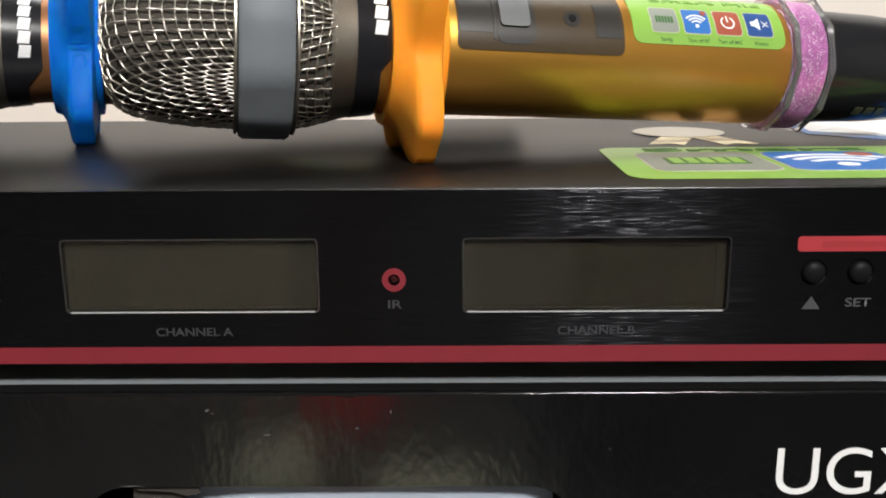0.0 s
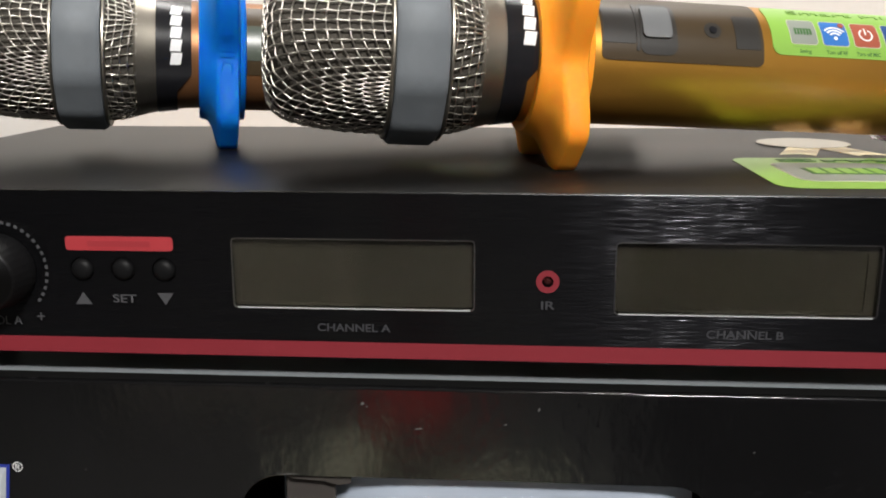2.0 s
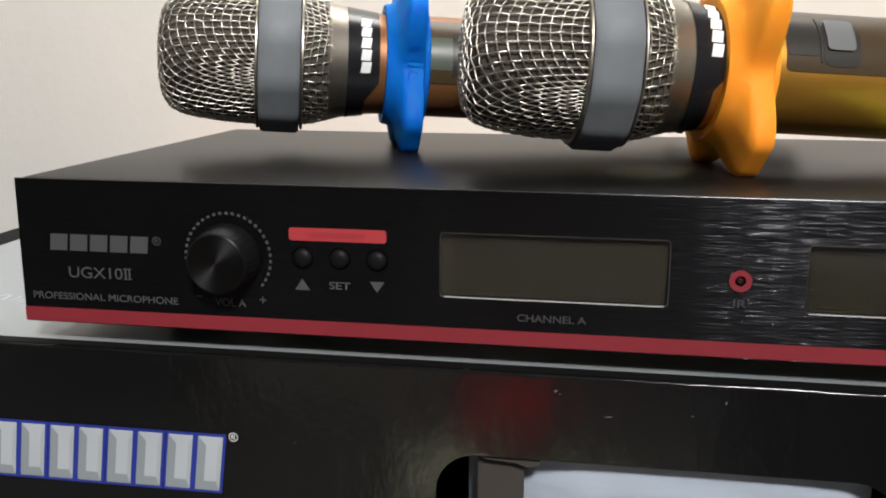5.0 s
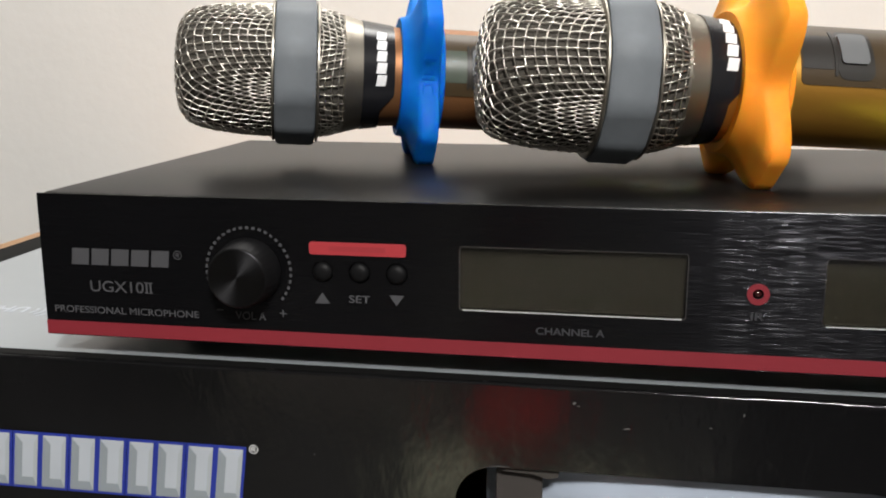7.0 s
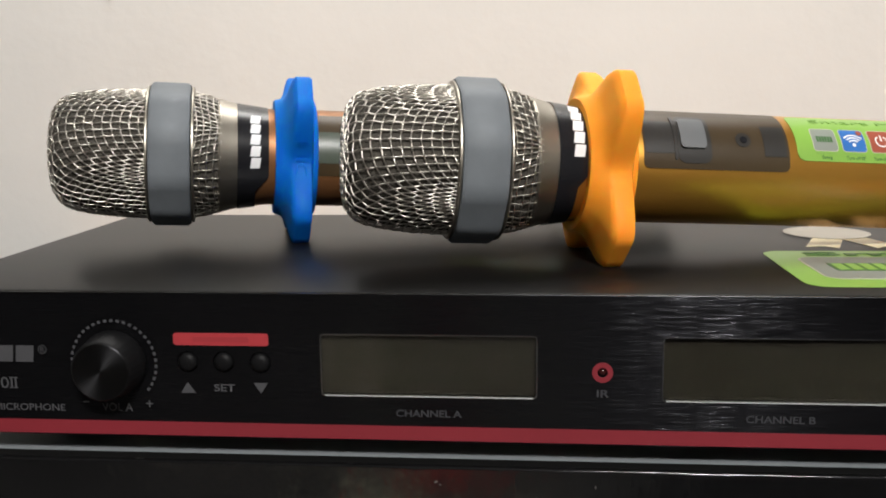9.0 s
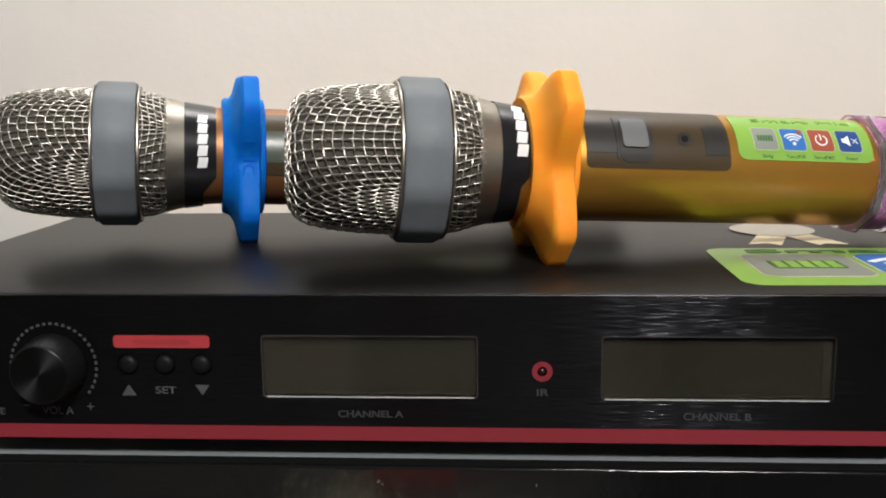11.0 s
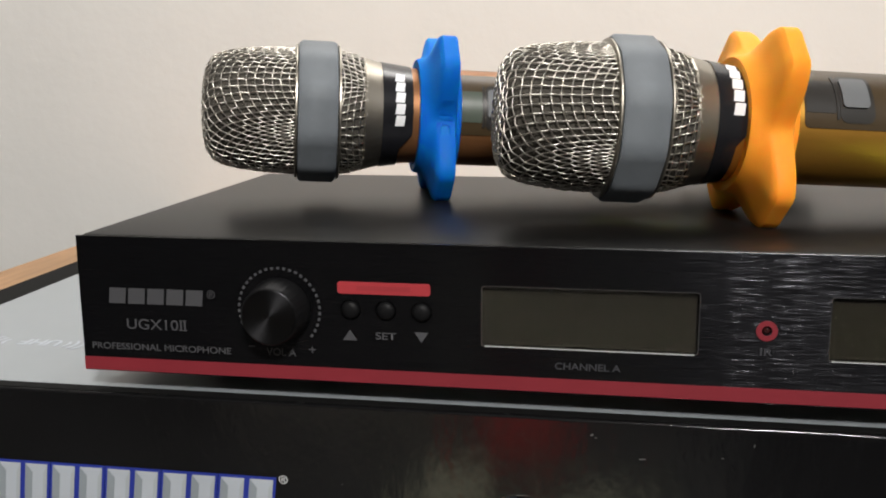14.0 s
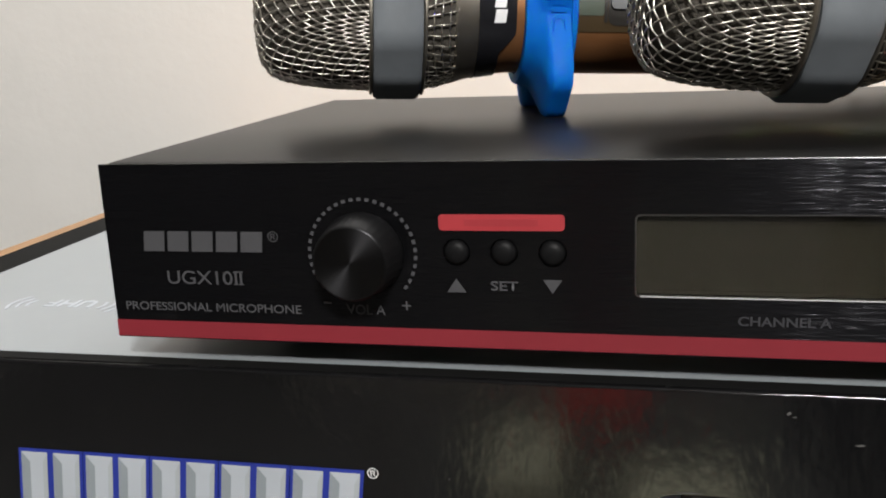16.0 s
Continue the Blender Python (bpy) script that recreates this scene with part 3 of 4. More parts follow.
# bars, buttons and marks
for btns, x0, x1 in ((BTN_A, -0.1269, -0.0979), (BTN_B, 0.0992, 0.1300)):
    part("red_bar", plate_bm(rounded(x0, x1, 0.0364, 0.0402, 0.0009, 4), [], front_place(-0.00025), 0.0002), M_RED_BAR, receiver, "bright red printed bar")
    part("bar_lettering", plate_bm(rounded(x0 + 0.006, x1 - 0.006, 0.0375, 0.0391, 0.0003, 2), [], front_place(-0.00035), 0.0001), M_RED_DIM, receiver)
    for x, z in btns:
        b = revolve_bm([(-0.0012, 0), (-0.0011, 0.0014), (-0.0007, 0.0024), (0.0, 0.0029), (0.002, 0.0029), (0.002, 0)], 24)
        bmesh.ops.transform(b, matrix=pose(x, 0, z, 0, 0, 90), verts=b.verts)
        part("button", b, M_KNOB, receiver, "round black push button", smooth=True)
    xa, xm, xb = (p[0] for p in btns)
    part("up_mark", plate_bm([(xa - 0.0025, 0.0216), (xa + 0.0021, 0.0216), (xa - 0.0002, 0.0250)], [], front_place(-0.0002), 0.0001), M_PRINT, receiver)
    part("down_mark", plate_bm([(xb - 0.0022, 0.0250), (xb, 0.0217), (xb + 0.0022, 0.0250)], [], front_place(-0.0002), 0.0001), M_PRINT, receiver)
    fit_text("set_lettering", "SET", xm - 0.0032, xm + 0.0032, 0.0222, 0.0245, M_PRINT, receiver, -0.0002, 0.00006)
fit_text("channel_lettering", "CHANNEL A", -0.0602, -0.0408, 0.0153, 0.0175, M_PRINT_SHADED, receiver, -0.0002, 0.00006)
fit_text("channel_lettering", "CHANNEL B", 0.0408, 0.0602, 0.0153, 0.0175, M_PRINT_SHADED, receiver, -0.0002, 0.00006)
# volume knob
KX, KZ = -0.1458, 0.0306
b = revolve_bm([(-0.0098, 0), (-0.0098, 0.0083), (-0.0096, 0.0086)], 96)
bmesh.ops.transform(b, matrix=pose(0, 0, 0, 0, 0, 90), verts=b.verts)
knob_mat = M_KNOB_FACE
b2 = revolve_bm([(-0.0096, 0.0086), (-0.0091, 0.0091), (-0.0034, 0.0097), (-0.0030, 0.0100), (-0.0003, 0.0102)], 96)
for v in b2.verts:  # fine ridges round the grip
    if math.hypot(v.co.y, v.co.z) > 0.0089:
        k = round(math.atan2(v.co.z, v.co.y) / (2 * math.pi / 96)) % 3
        v.co.y, v.co.z = v.co.y * (0.985 if k == 0 else 1), v.co.z * (0.985 if k == 0 else 1)
bmesh.ops.transform(b2, matrix=pose(KX, 0, KZ, 0, 0, 90), verts=b2.verts)
knob = part("volume_knob", b2, M_KNOB, receiver, "round black volume knob with a spun metal face", smooth=True)
part("knob_face", b, knob_mat, knob, "dark spun metal face").location = (KX, 0, KZ)
for k in range(31):
    a = radians(-38 + 256 * k / 30)
    c, s_ = math.cos(a), math.sin(a)
    r0, w, h = 0.0131, 0.00085, 0.0004
    q = [(KX + r0 * c + i * w * -s_ / 1 + j * h * c, KZ + r0 * s_ + i * w * c + j * h * s_) for i, j in ((-.6, -1), (.6, -1), (.6, 1), (-.6, 1))]
    part("scale_dash", plate_bm(q[::-1], [], front_place(-0.0002), 0.0001), M_PRINT, receiver)
fit_text("minus_mark", "-", -0.1563, -0.1543, 0.0180, 0.0185, M_PRINT, receiver, -0.0002)
fit_text("plus_mark", "+", -0.1366, -0.1344, 0.0169, 0.0191, M_PRINT, receiver, -0.0002)
fit_text("volume_lettering", "VOL A", -0.1505, -0.1408, 0.0155, 0.0180, M_PRINT, receiver, -0.0002, 0.00004)
fit_text("model_lettering", "UGX10", -0.1972, -0.1796, 0.0222, 0.0257, M_PRINT, receiver, -0.0002, 0.00003)
for x0 in (-0.1787, -0.1774):  # the roman two, each stroke with its serifs
    part("numeral_stroke", plate_bm([(x0 - 0.0007, 0.0222), (x0 + 0.0007, 0.0222), (x0 + 0.0007, 0.0225), (x0 + 0.0003, 0.0226), (x0 + 0.0003, 0.0253), (x0 + 0.0007, 0.0254),
                                     (x0 + 0.0007, 0.0257), (x0 - 0.0007, 0.0257), (x0 - 0.0007, 0.0254), (x0 - 0.0003, 0.0253), (x0 - 0.0003, 0.0226), (x0 - 0.0007, 0.0225)], [],
                                    front_place(-0.0002), 0.0001), M_PRINT, receiver)
fit_text("kind_lettering", "PROFESSIONAL MICROPHONE", -0.2097, -0.1622, 0.0152, 0.0174, M_PRINT, receiver, -0.0002, 0.00004)
fit_text("trademark_sign", "®", -0.1694, -0.1667, 0.0332, 0.0359, M_PRINT, receiver, -0.0002)
for k in range(5):
    x0 = -0.2028 + 0.0065 * k
    part("logo_block", plate_bm([(x0, 0.0306), (x0 + 0.0056, 0.0306), (x0 + 0.0061, 0.0357), (x0 + 0.0005, 0.0357)], [], front_place(-0.0002), 0.0001), M_PRINT, receiver,
         "plain light grey logo block")

# ---- stickers on the receiver ----
TOPZ = 0.0523


def flat(name, outline, z, mat, parent, holes=(), label=""):
    return part(name, plate_bm(outline, list(holes), top_place(TOPZ + z), 0.0001), mat, parent, label)


def wifi(cx, cy, r, out):
    """Three arcs and a dot, as outlines."""
    for k in (1, 2, 3):
        ro, ri = r * (0.28 + 0.24 * k), r * (0.28 + 0.24 * k - 0.12)
        a = [(cx + ro * math.cos(radians(t)), cy + ro * math.sin(radians(t))) for t in range(42, 139, 8)]
        b = [(cx + ri * math.cos(radians(t)), cy + ri * math.sin(radians(t))) for t in range(138, 41, -8)]
        out.append(a + b)
    out.append(circle(cx, cy + r * 0.06, r * 0.14, 14))


STK = tagged(new("feature_sticker"), "glossy lime green sticker with feature icons, stuck on the receiver", "sticker")
flat("sheet", rounded(0.0606, 0.196, 0.0132, 0.0752, 0.007, 6), 0.0002, M_GREEN, STK)
text_mesh("heading_lettering", "Smart Mic", 0.0125, M_TEXT_GREEN, STK, lambda u, v, d: Vector((0.0735 + u, 0.0655 + v * 0.75, TOPZ + 0.0003 + d)), 0.0002, width=2.3)
xs_ = [0.0700 + 0.0377 * k for k in range(3)]
for k, x in enumerate(xs_):
    mat = (M_ICON_GREY, M_ICON_BLUE, M_ICON_RED)[k]
    flat("icon_field", rounded(x - 0.0006, x + 0.0351, 0.0250, 0.0626, 0.0056, 5), 0.0003, M_MEDAL, STK)
    flat("icon", rounded(x, x + 0.0345, 0.0256, 0.0620, 0.005, 5), 0.0004, mat, STK)
x = xs_[0]
flat("battery_mark", rounded(x + 0.006, x + 0.029, 0.0375, 0.050, 0.001, 3), 0.0005, M_TEXT_GREEN, STK)
for k in range(5):
    flat("battery_bar", rounded(x + 0.0072 + 0.0043 * k, x + 0.0104 + 0.0043 * k, 0.0385, 0.049, 0.0003, 2), 0.0006, M_GREEN, STK)
shapes = []
wifi(xs_[1] + 0.0172, 0.034, 0.022, shapes)
for sh in shapes:
    flat("wave_mark", sh, 0.0005, M_WHITE, STK)
flat("badge", circle(xs_[1] + 0.028, 0.055, 0.004, 18), 0.0006, M_ICON_RED, STK)

MEDAL = tagged(new("medal_sticker"), "silver-beige medal sticker with cream ribbon tails on the receiver", "sticker")
flat("ribbon_tail", [(0.0885, 0.107), (0.0795, 0.0845), (0.0865, 0.0860), (0.0905, 0.0815), (0.0985, 0.103)], 0.0002, M_RIBBON, MEDAL, label="cream ribbon tail")
flat("ribbon_tail", [(0.0975, 0.103), (0.1040, 0.0815), (0.1075, 0.0855), (0.1150, 0.0835), (0.1075, 0.107)], 0.0002, M_RIBBON, MEDAL, label="cream ribbon tail")
flat("disc", circle(0.0968, 0.1178, 0.0163, 48), 0.0004, M_MEDAL, MEDAL)

WARR = tagged(new("seal_sticker"), "white seal sticker with a blue edge on the receiver", "sticker")
flat("sheet", [(0.1405, 0.110), (0.166, 0.0865), (0.205, 0.0875), (0.207, 0.170), (0.150, 0.168)], 0.0002, M_ICON_BLUE, WARR)
flat("field", [(0.1445, 0.118), (0.163, 0.104), (0.203, 0.104), (0.205, 0.167), (0.152, 0.166)], 0.0003, M_WHITE, WARR)


# ---- the microphones ----
# along the axis from the tip of the head, in metres
HEAD = [(0.0, 0.0), (0.0003, 0.0115), (0.0014, 0.0168), (0.0040, 0.0204), (0.0080, 0.0222), (0.0140, 0.0234), (0.0240, 0.0245), (0.0370, 0.0250)]
NECK = [(0.0515, 0.0247), (0.0580, 0.0237), (0.0632, 0.0221)]


SKIN = np.array(HEAD + [(0.0450, 0.0250)])
SKIN_ARC = np.concatenate(([0.0], np.cumsum(np.hypot(*np.diff(SKIN, axis=0).T))))
SKIN_STEP = np.diff(SKIN, axis=0)


def onto_skin(p):
    """The nearest point of the turned head to p, its normal and its arc length from the tip."""
    r, a = math.hypot(p[1], p[2]), math.atan2(p[2], -p[1])
    q = np.array((p[0], r))
    f = np.clip(((q - SKIN[:-1]) * SKIN_STEP).sum(1) / (SKIN_STEP ** 2).sum(1), 0.0, 1.0)
    near = SKIN[:-1] + SKIN_STEP * f[:, None]
    k = int(((near - q) ** 2).sum(1).argmin())
    (s, r), (ds, dr) = near[k], SKIN_STEP[k] / math.hypot(*SKIN_STEP[k])
    return (np.array((s, -r * math.cos(a), r * math.sin(a))), np.array((-dr, -ds * math.cos(a), ds * math.sin(a))), SKIN_ARC[k] + f[k] * math.hypot(*SKIN_STEP[k]))


def skin_at(rho, a):
    s, r = np.interp(rho, SKIN_ARC, SKIN[:, 0]), np.interp(rho, SKIN_ARC, SKIN[:, 1])
    return np.array((s, -r * math.cos(a), r * math.sin(a)))


def drape(pitch, shear=0.62):
    """A square wire cloth drawn over the head: next to the two straight wires the cells keep their shape,
    between them they shear, the rest of the slack is taken up evenly."""
    n = int(SKIN_ARC[-1] / pitch)
    net = {}
    for i in range(n + 1):
        net[i, 0], net[0, i] = (i * pitch, 0.0), (i * pitch, math.pi / 2)
    for i in range(1, n + 1):
        for j in range(1, i + 1):
            if (i - 1, j) not in net or (i, j - 1) not in net:
                continue
            p, q = skin_at(*net[i - 1, j]), skin_at(*net[i, j - 1])
            g, _, rho = onto_skin(p + q - skin_at(*net[i - 1, j - 1]))
            a = math.atan2(g[2], -g[1])
            miss = lambda r_, a_: np.array([np.linalg.norm(skin_at(r_, a_) - p), np.linalg.norm(skin_at(r_, a_) - q)]) - pitch
            for _ in range(12):
                m = miss(rho, a)
                jac = np.stack([(miss(rho + 1e-6, a) - m) / 1e-6, (miss(rho, a + 1e-4) - m) / 1e-4], axis=1)
                d = np.linalg.lstsq(jac, -m, rcond=0.02)[0]
                rho, a = rho + min(max(d[0], -pitch / 3), pitch / 3), a + min(max(d[1], -0.06), 0.06)
            if rho > SKIN_ARC[-1] * 1.05:
                continue
            a = min(max(a, 0.0), math.pi / 2)
            net[i, j], net[j, i] = (rho, a), (rho, math.pi / 2 - a)
    full = {}
    for (i, j), (rho, a) in net.items():
        rho = shear * rho + (1 - shear) * pitch * math.hypot(i, j)
        a = shear * a + (1 - shear) * math.atan2(j, i)
        if rho > SKIN_ARC[-1] - 1e-5:
            continue
        for key, turn in (((i, j), 0), ((-j, i), 1), ((-i, -j), 2), ((j, -i), 3)):
            full[key] = skin_at(rho, a + turn * math.pi / 2)
    return full, n


def tube(pts, wire, verts, faces, sides=5):
    """A thin wire through points with normals."""
    base, n = len(verts), len(pts) - 1
    for i, (p, nrm) in enumerate(pts):
        t = pts[min(i + 1, n)][0] - pts[max(i - 1, 0)][0]
        t = t / (np.linalg.norm(t) + 1e-12)
        side = np.cross(t, nrm)
        side /= np.linalg.norm(side) + 1e-12
        up = np.cross(side, t)
        for j in range(sides):
            a = 2 * math.pi * j / sides
            verts.append(tuple(p + wire * (math.cos(a) * side + math.sin(a) * up)))
    for i in range(n):
        for j in range(sides):
            q = (j + 1) % sides
            faces.append((base + i * sides + j, base + i * sides + q, base + (i + 1) * sides + q, base + (i + 1) * sides + j))


def wire_mesh(name, verts, faces):
    me = bpy.data.meshes.new(name)
    me.from_pydata(verts, [], faces)
    me.polygons.foreach_set("use_smooth", [True] * len(me.polygons))
    me.materials.append(M_STEEL)
    return me


def grille_mesh(pitch=0.0032, wire=0.00026):
    """The woven wires of the head, ending under the band."""
    net, n = drape(pitch)
    verts, faces = [], []
    for family in (0, 1):
        for i in range(-n, n + 1):
            run = [(j, net[(i, j) if family == 0 else (j, i)]) for j in range(-n, n + 1) if ((i, j) if family == 0 else (j, i)) in net]
            runs = [[]]
            for j, p in run:
                if runs[-1] and j > runs[-1][-1][0] + 1:
                    runs.append([])
                runs[-1].append((j, p))
            for run in runs:
                if len(run) < 2:
                    continue
                line = []
                for k in range(len(run) - 1):
                    p0, p1, p2, p3 = (run[min(max(m, 0), len(run) - 1)][1] for m in (k - 1, k, k + 1, k + 2))
                    for h in range(4):
                        t = h / 4
                        p = 0.5 * (2 * p1 + (p2 - p0) * t + (2 * p0 - 5 * p1 + 4 * p2 - p3) * t * t + (3 * p1 - p0 - 3 * p2 + p3) * t ** 3)
                        p, nrm, _ = onto_skin(p)
                        sign = 1 if (i + run[k][0] + family) % 2 else -1
                        line.append((p + nrm * wire * 0.95 * sign * math.cos(math.pi * t), nrm))
                tube(line, wire, verts, faces)
    return wire_mesh("grille", verts, faces)


def neck_mesh(wire=0.00025, count=60, rows=5):
    """The short woven mesh between the band and the collar: wires along it, leaning by turns, and wavy wires round it."""
    verts, faces = [], []
    s0, s1 = NECK[0][0] - 0.001, NECK[-1][0]
    radius = lambda s: float(np.interp(s, [p[0] for p in NECK], [p[1] for p in NECK]))
    at = lambda s, r, a: (np.array([s, -r * math.cos(a), r * math.sin(a)]), np.array([0.15, -math.cos(a), math.sin(a)]))
    lean = lambda a, s: a - 0.16 * math.sin(4 * a) * (s - s0) / (s1 - s0)
    step = (s1 - s0) / rows
    for k in range(count):
        pts = []
        for i in range(rows * 4 + 1):
            s = s0 + step * i / 4
            lift = wire * 0.9 * math.cos(math.pi * (i / 4 - 0.5 + k))
            pts.append(at(s, radius(s) + lift, lean(2 * math.pi * k / count, s)))
        tube(pts, wire, verts, faces)
    for j in range(rows + 1):
        pts = []
        n = count * 4
        for i in range(n + 1):
            a = 2 * math.pi * i / n
            s = s0 + step * (j + 0.5) - 0.0018 * (1 - math.cos(4 * a)) / 2
            if s > s1:
                s = s1
            lift = -wire * 0.9 * math.cos(math.pi * (j + i / 4))
            pts.append(at(s, radius(s) + lift, lean(a, s)))
        tube(pts, wire, verts, faces)
    return wire_mesh("neck_grille", verts, faces)


GRILLE = grille_mesh()
NECK_GRILLE = neck_mesh()


def curved_bm(s0, s1, f0, f1, r, thick=0.0003, n=14, slant=0.0, r1=None):
    """A shell on a barrel of radius r between s0 and s1, from f0 to f1 degrees up from the side that faces -y."""
    bm = bmesh.new()
    r1 = r if r1 is None else r1
    g = []
    for i in range(n + 1):
        f = radians(f0 + (f1 - f0) * i / n)
        sh = slant * i / n
        g.append([[bm.verts.new((s + sh, -(q + d) * math.cos(f), (q + d) * math.sin(f))) for d in (0, thick)] for s, q in ((s0, r), (s1, r1))])
    for a, b in zip(g, g[1:]):
        bm.faces.new((a[0][1], a[1][1], b[1][1], b[0][1]))
        bm.faces.new((a[0][0], b[0][0], b[1][0], a[1][0]))
        bm.faces.new((a[0][0], a[0][1], b[0][1], b[0][0]))
        bm.faces.new((a[1][0], b[1][0], b[1][1], a[1][1]))
    for a in (g[0], g[-1]):
        bm.faces.new((a[0][0], a[1][0], a[1][1], a[0][1]))
    return bm


def curve_outline(outline, r, thick=0.0002):
    """An outline of (s, degrees * r) wrapped onto the barrel."""
    def place(u, v, d):
        f = v / r
        q = r + thick - d
        return Vector((u, -q * math.cos(f), q * math.sin(f)))
    lo, hi = min(v for _, v in outline), max(v for _, v in outline)
    n = int((hi - lo) / (r * radians(5)))
    return plate_bm(outline, [], place, thick, [lo + (hi - lo) * (k + 1) / (n + 1) for k in range(n)])


def barrel_text(name, body, s, v, size, mat, parent, r):
    """Small letters centred at s and wrapped onto the barrel."""
    return text_mesh(name, body, size, mat, parent,
                     lambda u, w, d: Vector((s + u, -(r + d) * math.cos((v + w) / r), (r + d) * math.sin((v + w) / r))), 0.00002, depth=0.00003, align="CENTER", width=0.9)


def collar_bm(roll):
    """The black collar with its stepped lower edge."""
    bm = bmesh.new()
    n = 120
    g = []
    for k in range(n):
        up = 360.0 * k / n - 90
        long, short = 0.0812, 0.0762
        end = long if -20 <= up <= 150 else short
        if -38 < up < -20:
            end = short + (long - short) * (up + 38) / 18
        if 150 < up < 160:
            end = long - (long - short) * (up - 150) / 10
        row = []
        f = radians(up + roll)
        for s, lift in ((0.0693, 0.0), (end, 0.0), (end, -0.0007)):
            r = 0.0208 - (s - 0.0693) * 0.13 + 0.0003 + lift
            row.append(bm.verts.new((s, -r * math.cos(f), r * math.sin(f))))
        g.append(row)
    for k in range(n):
        a, b = g[k], g[(k + 1) % n]
        for j in (0, 1):
            bm.faces.new((a[j], a[j + 1], b[j + 1], b[j]))
    return bm


def ring_radius(deg):
    """The four-lobed outline of the anti-roll ring: blunt lobes at 45 degrees, hollow sides between."""
    d = abs((deg - 45 + 45) % 90 - 45)
    tip, vale = 0.0381, 0.0245
    if d < 10:
        return tip / math.cos(radians(d))
    f = (d - 10) / 35
    f = f ** 0.8
    f = f * f * (3 - 2 * f)
    return tip / math.cos(radians(10)) * (1 - f) + vale * f


def ring_bm():
    """Hub, flare and lobed plate round the body."""
    bm = bmesh.new()
    n = 120
    loops = []
    for s, kind, f in ((0.0824, "r", 0.0196), (0.0824, "r", 0.0226), (0.0832, "m", 0.03), (0.0850, "m", 0.16), (0.0866, "m", 0.40), (0.0878, "m", 0.76), (0.0886, "m", 0.93), (0.0897, "m", 1.0), (0.0946, "m", 1.0),
                       (0.0956, "m", 0.95), (0.0962, "m", 0.50), (0.0966, "m", 0.06), (0.0982, "r", 0.0230), (0.0986, "r", 0.0222), (0.0986, "r", 0.0196)):
        row = []
        for k in range(n):
            d = 360 * k / n
            R = ring_radius(d)
            r = f if kind == "r" else 0.0230 + (R - 0.0230) * f
            row.append(bm.verts.new((s, -r * math.cos(radians(d)), r * math.sin(radians(d)))))
        loops.append(row)
    for a, b in zip(loops, loops[1:] + loops[:1]):
        for k in range(n):
            j = (k + 1) % n
            bm.faces.new((a[k], b[k], b[j], a[j]))
    return bm


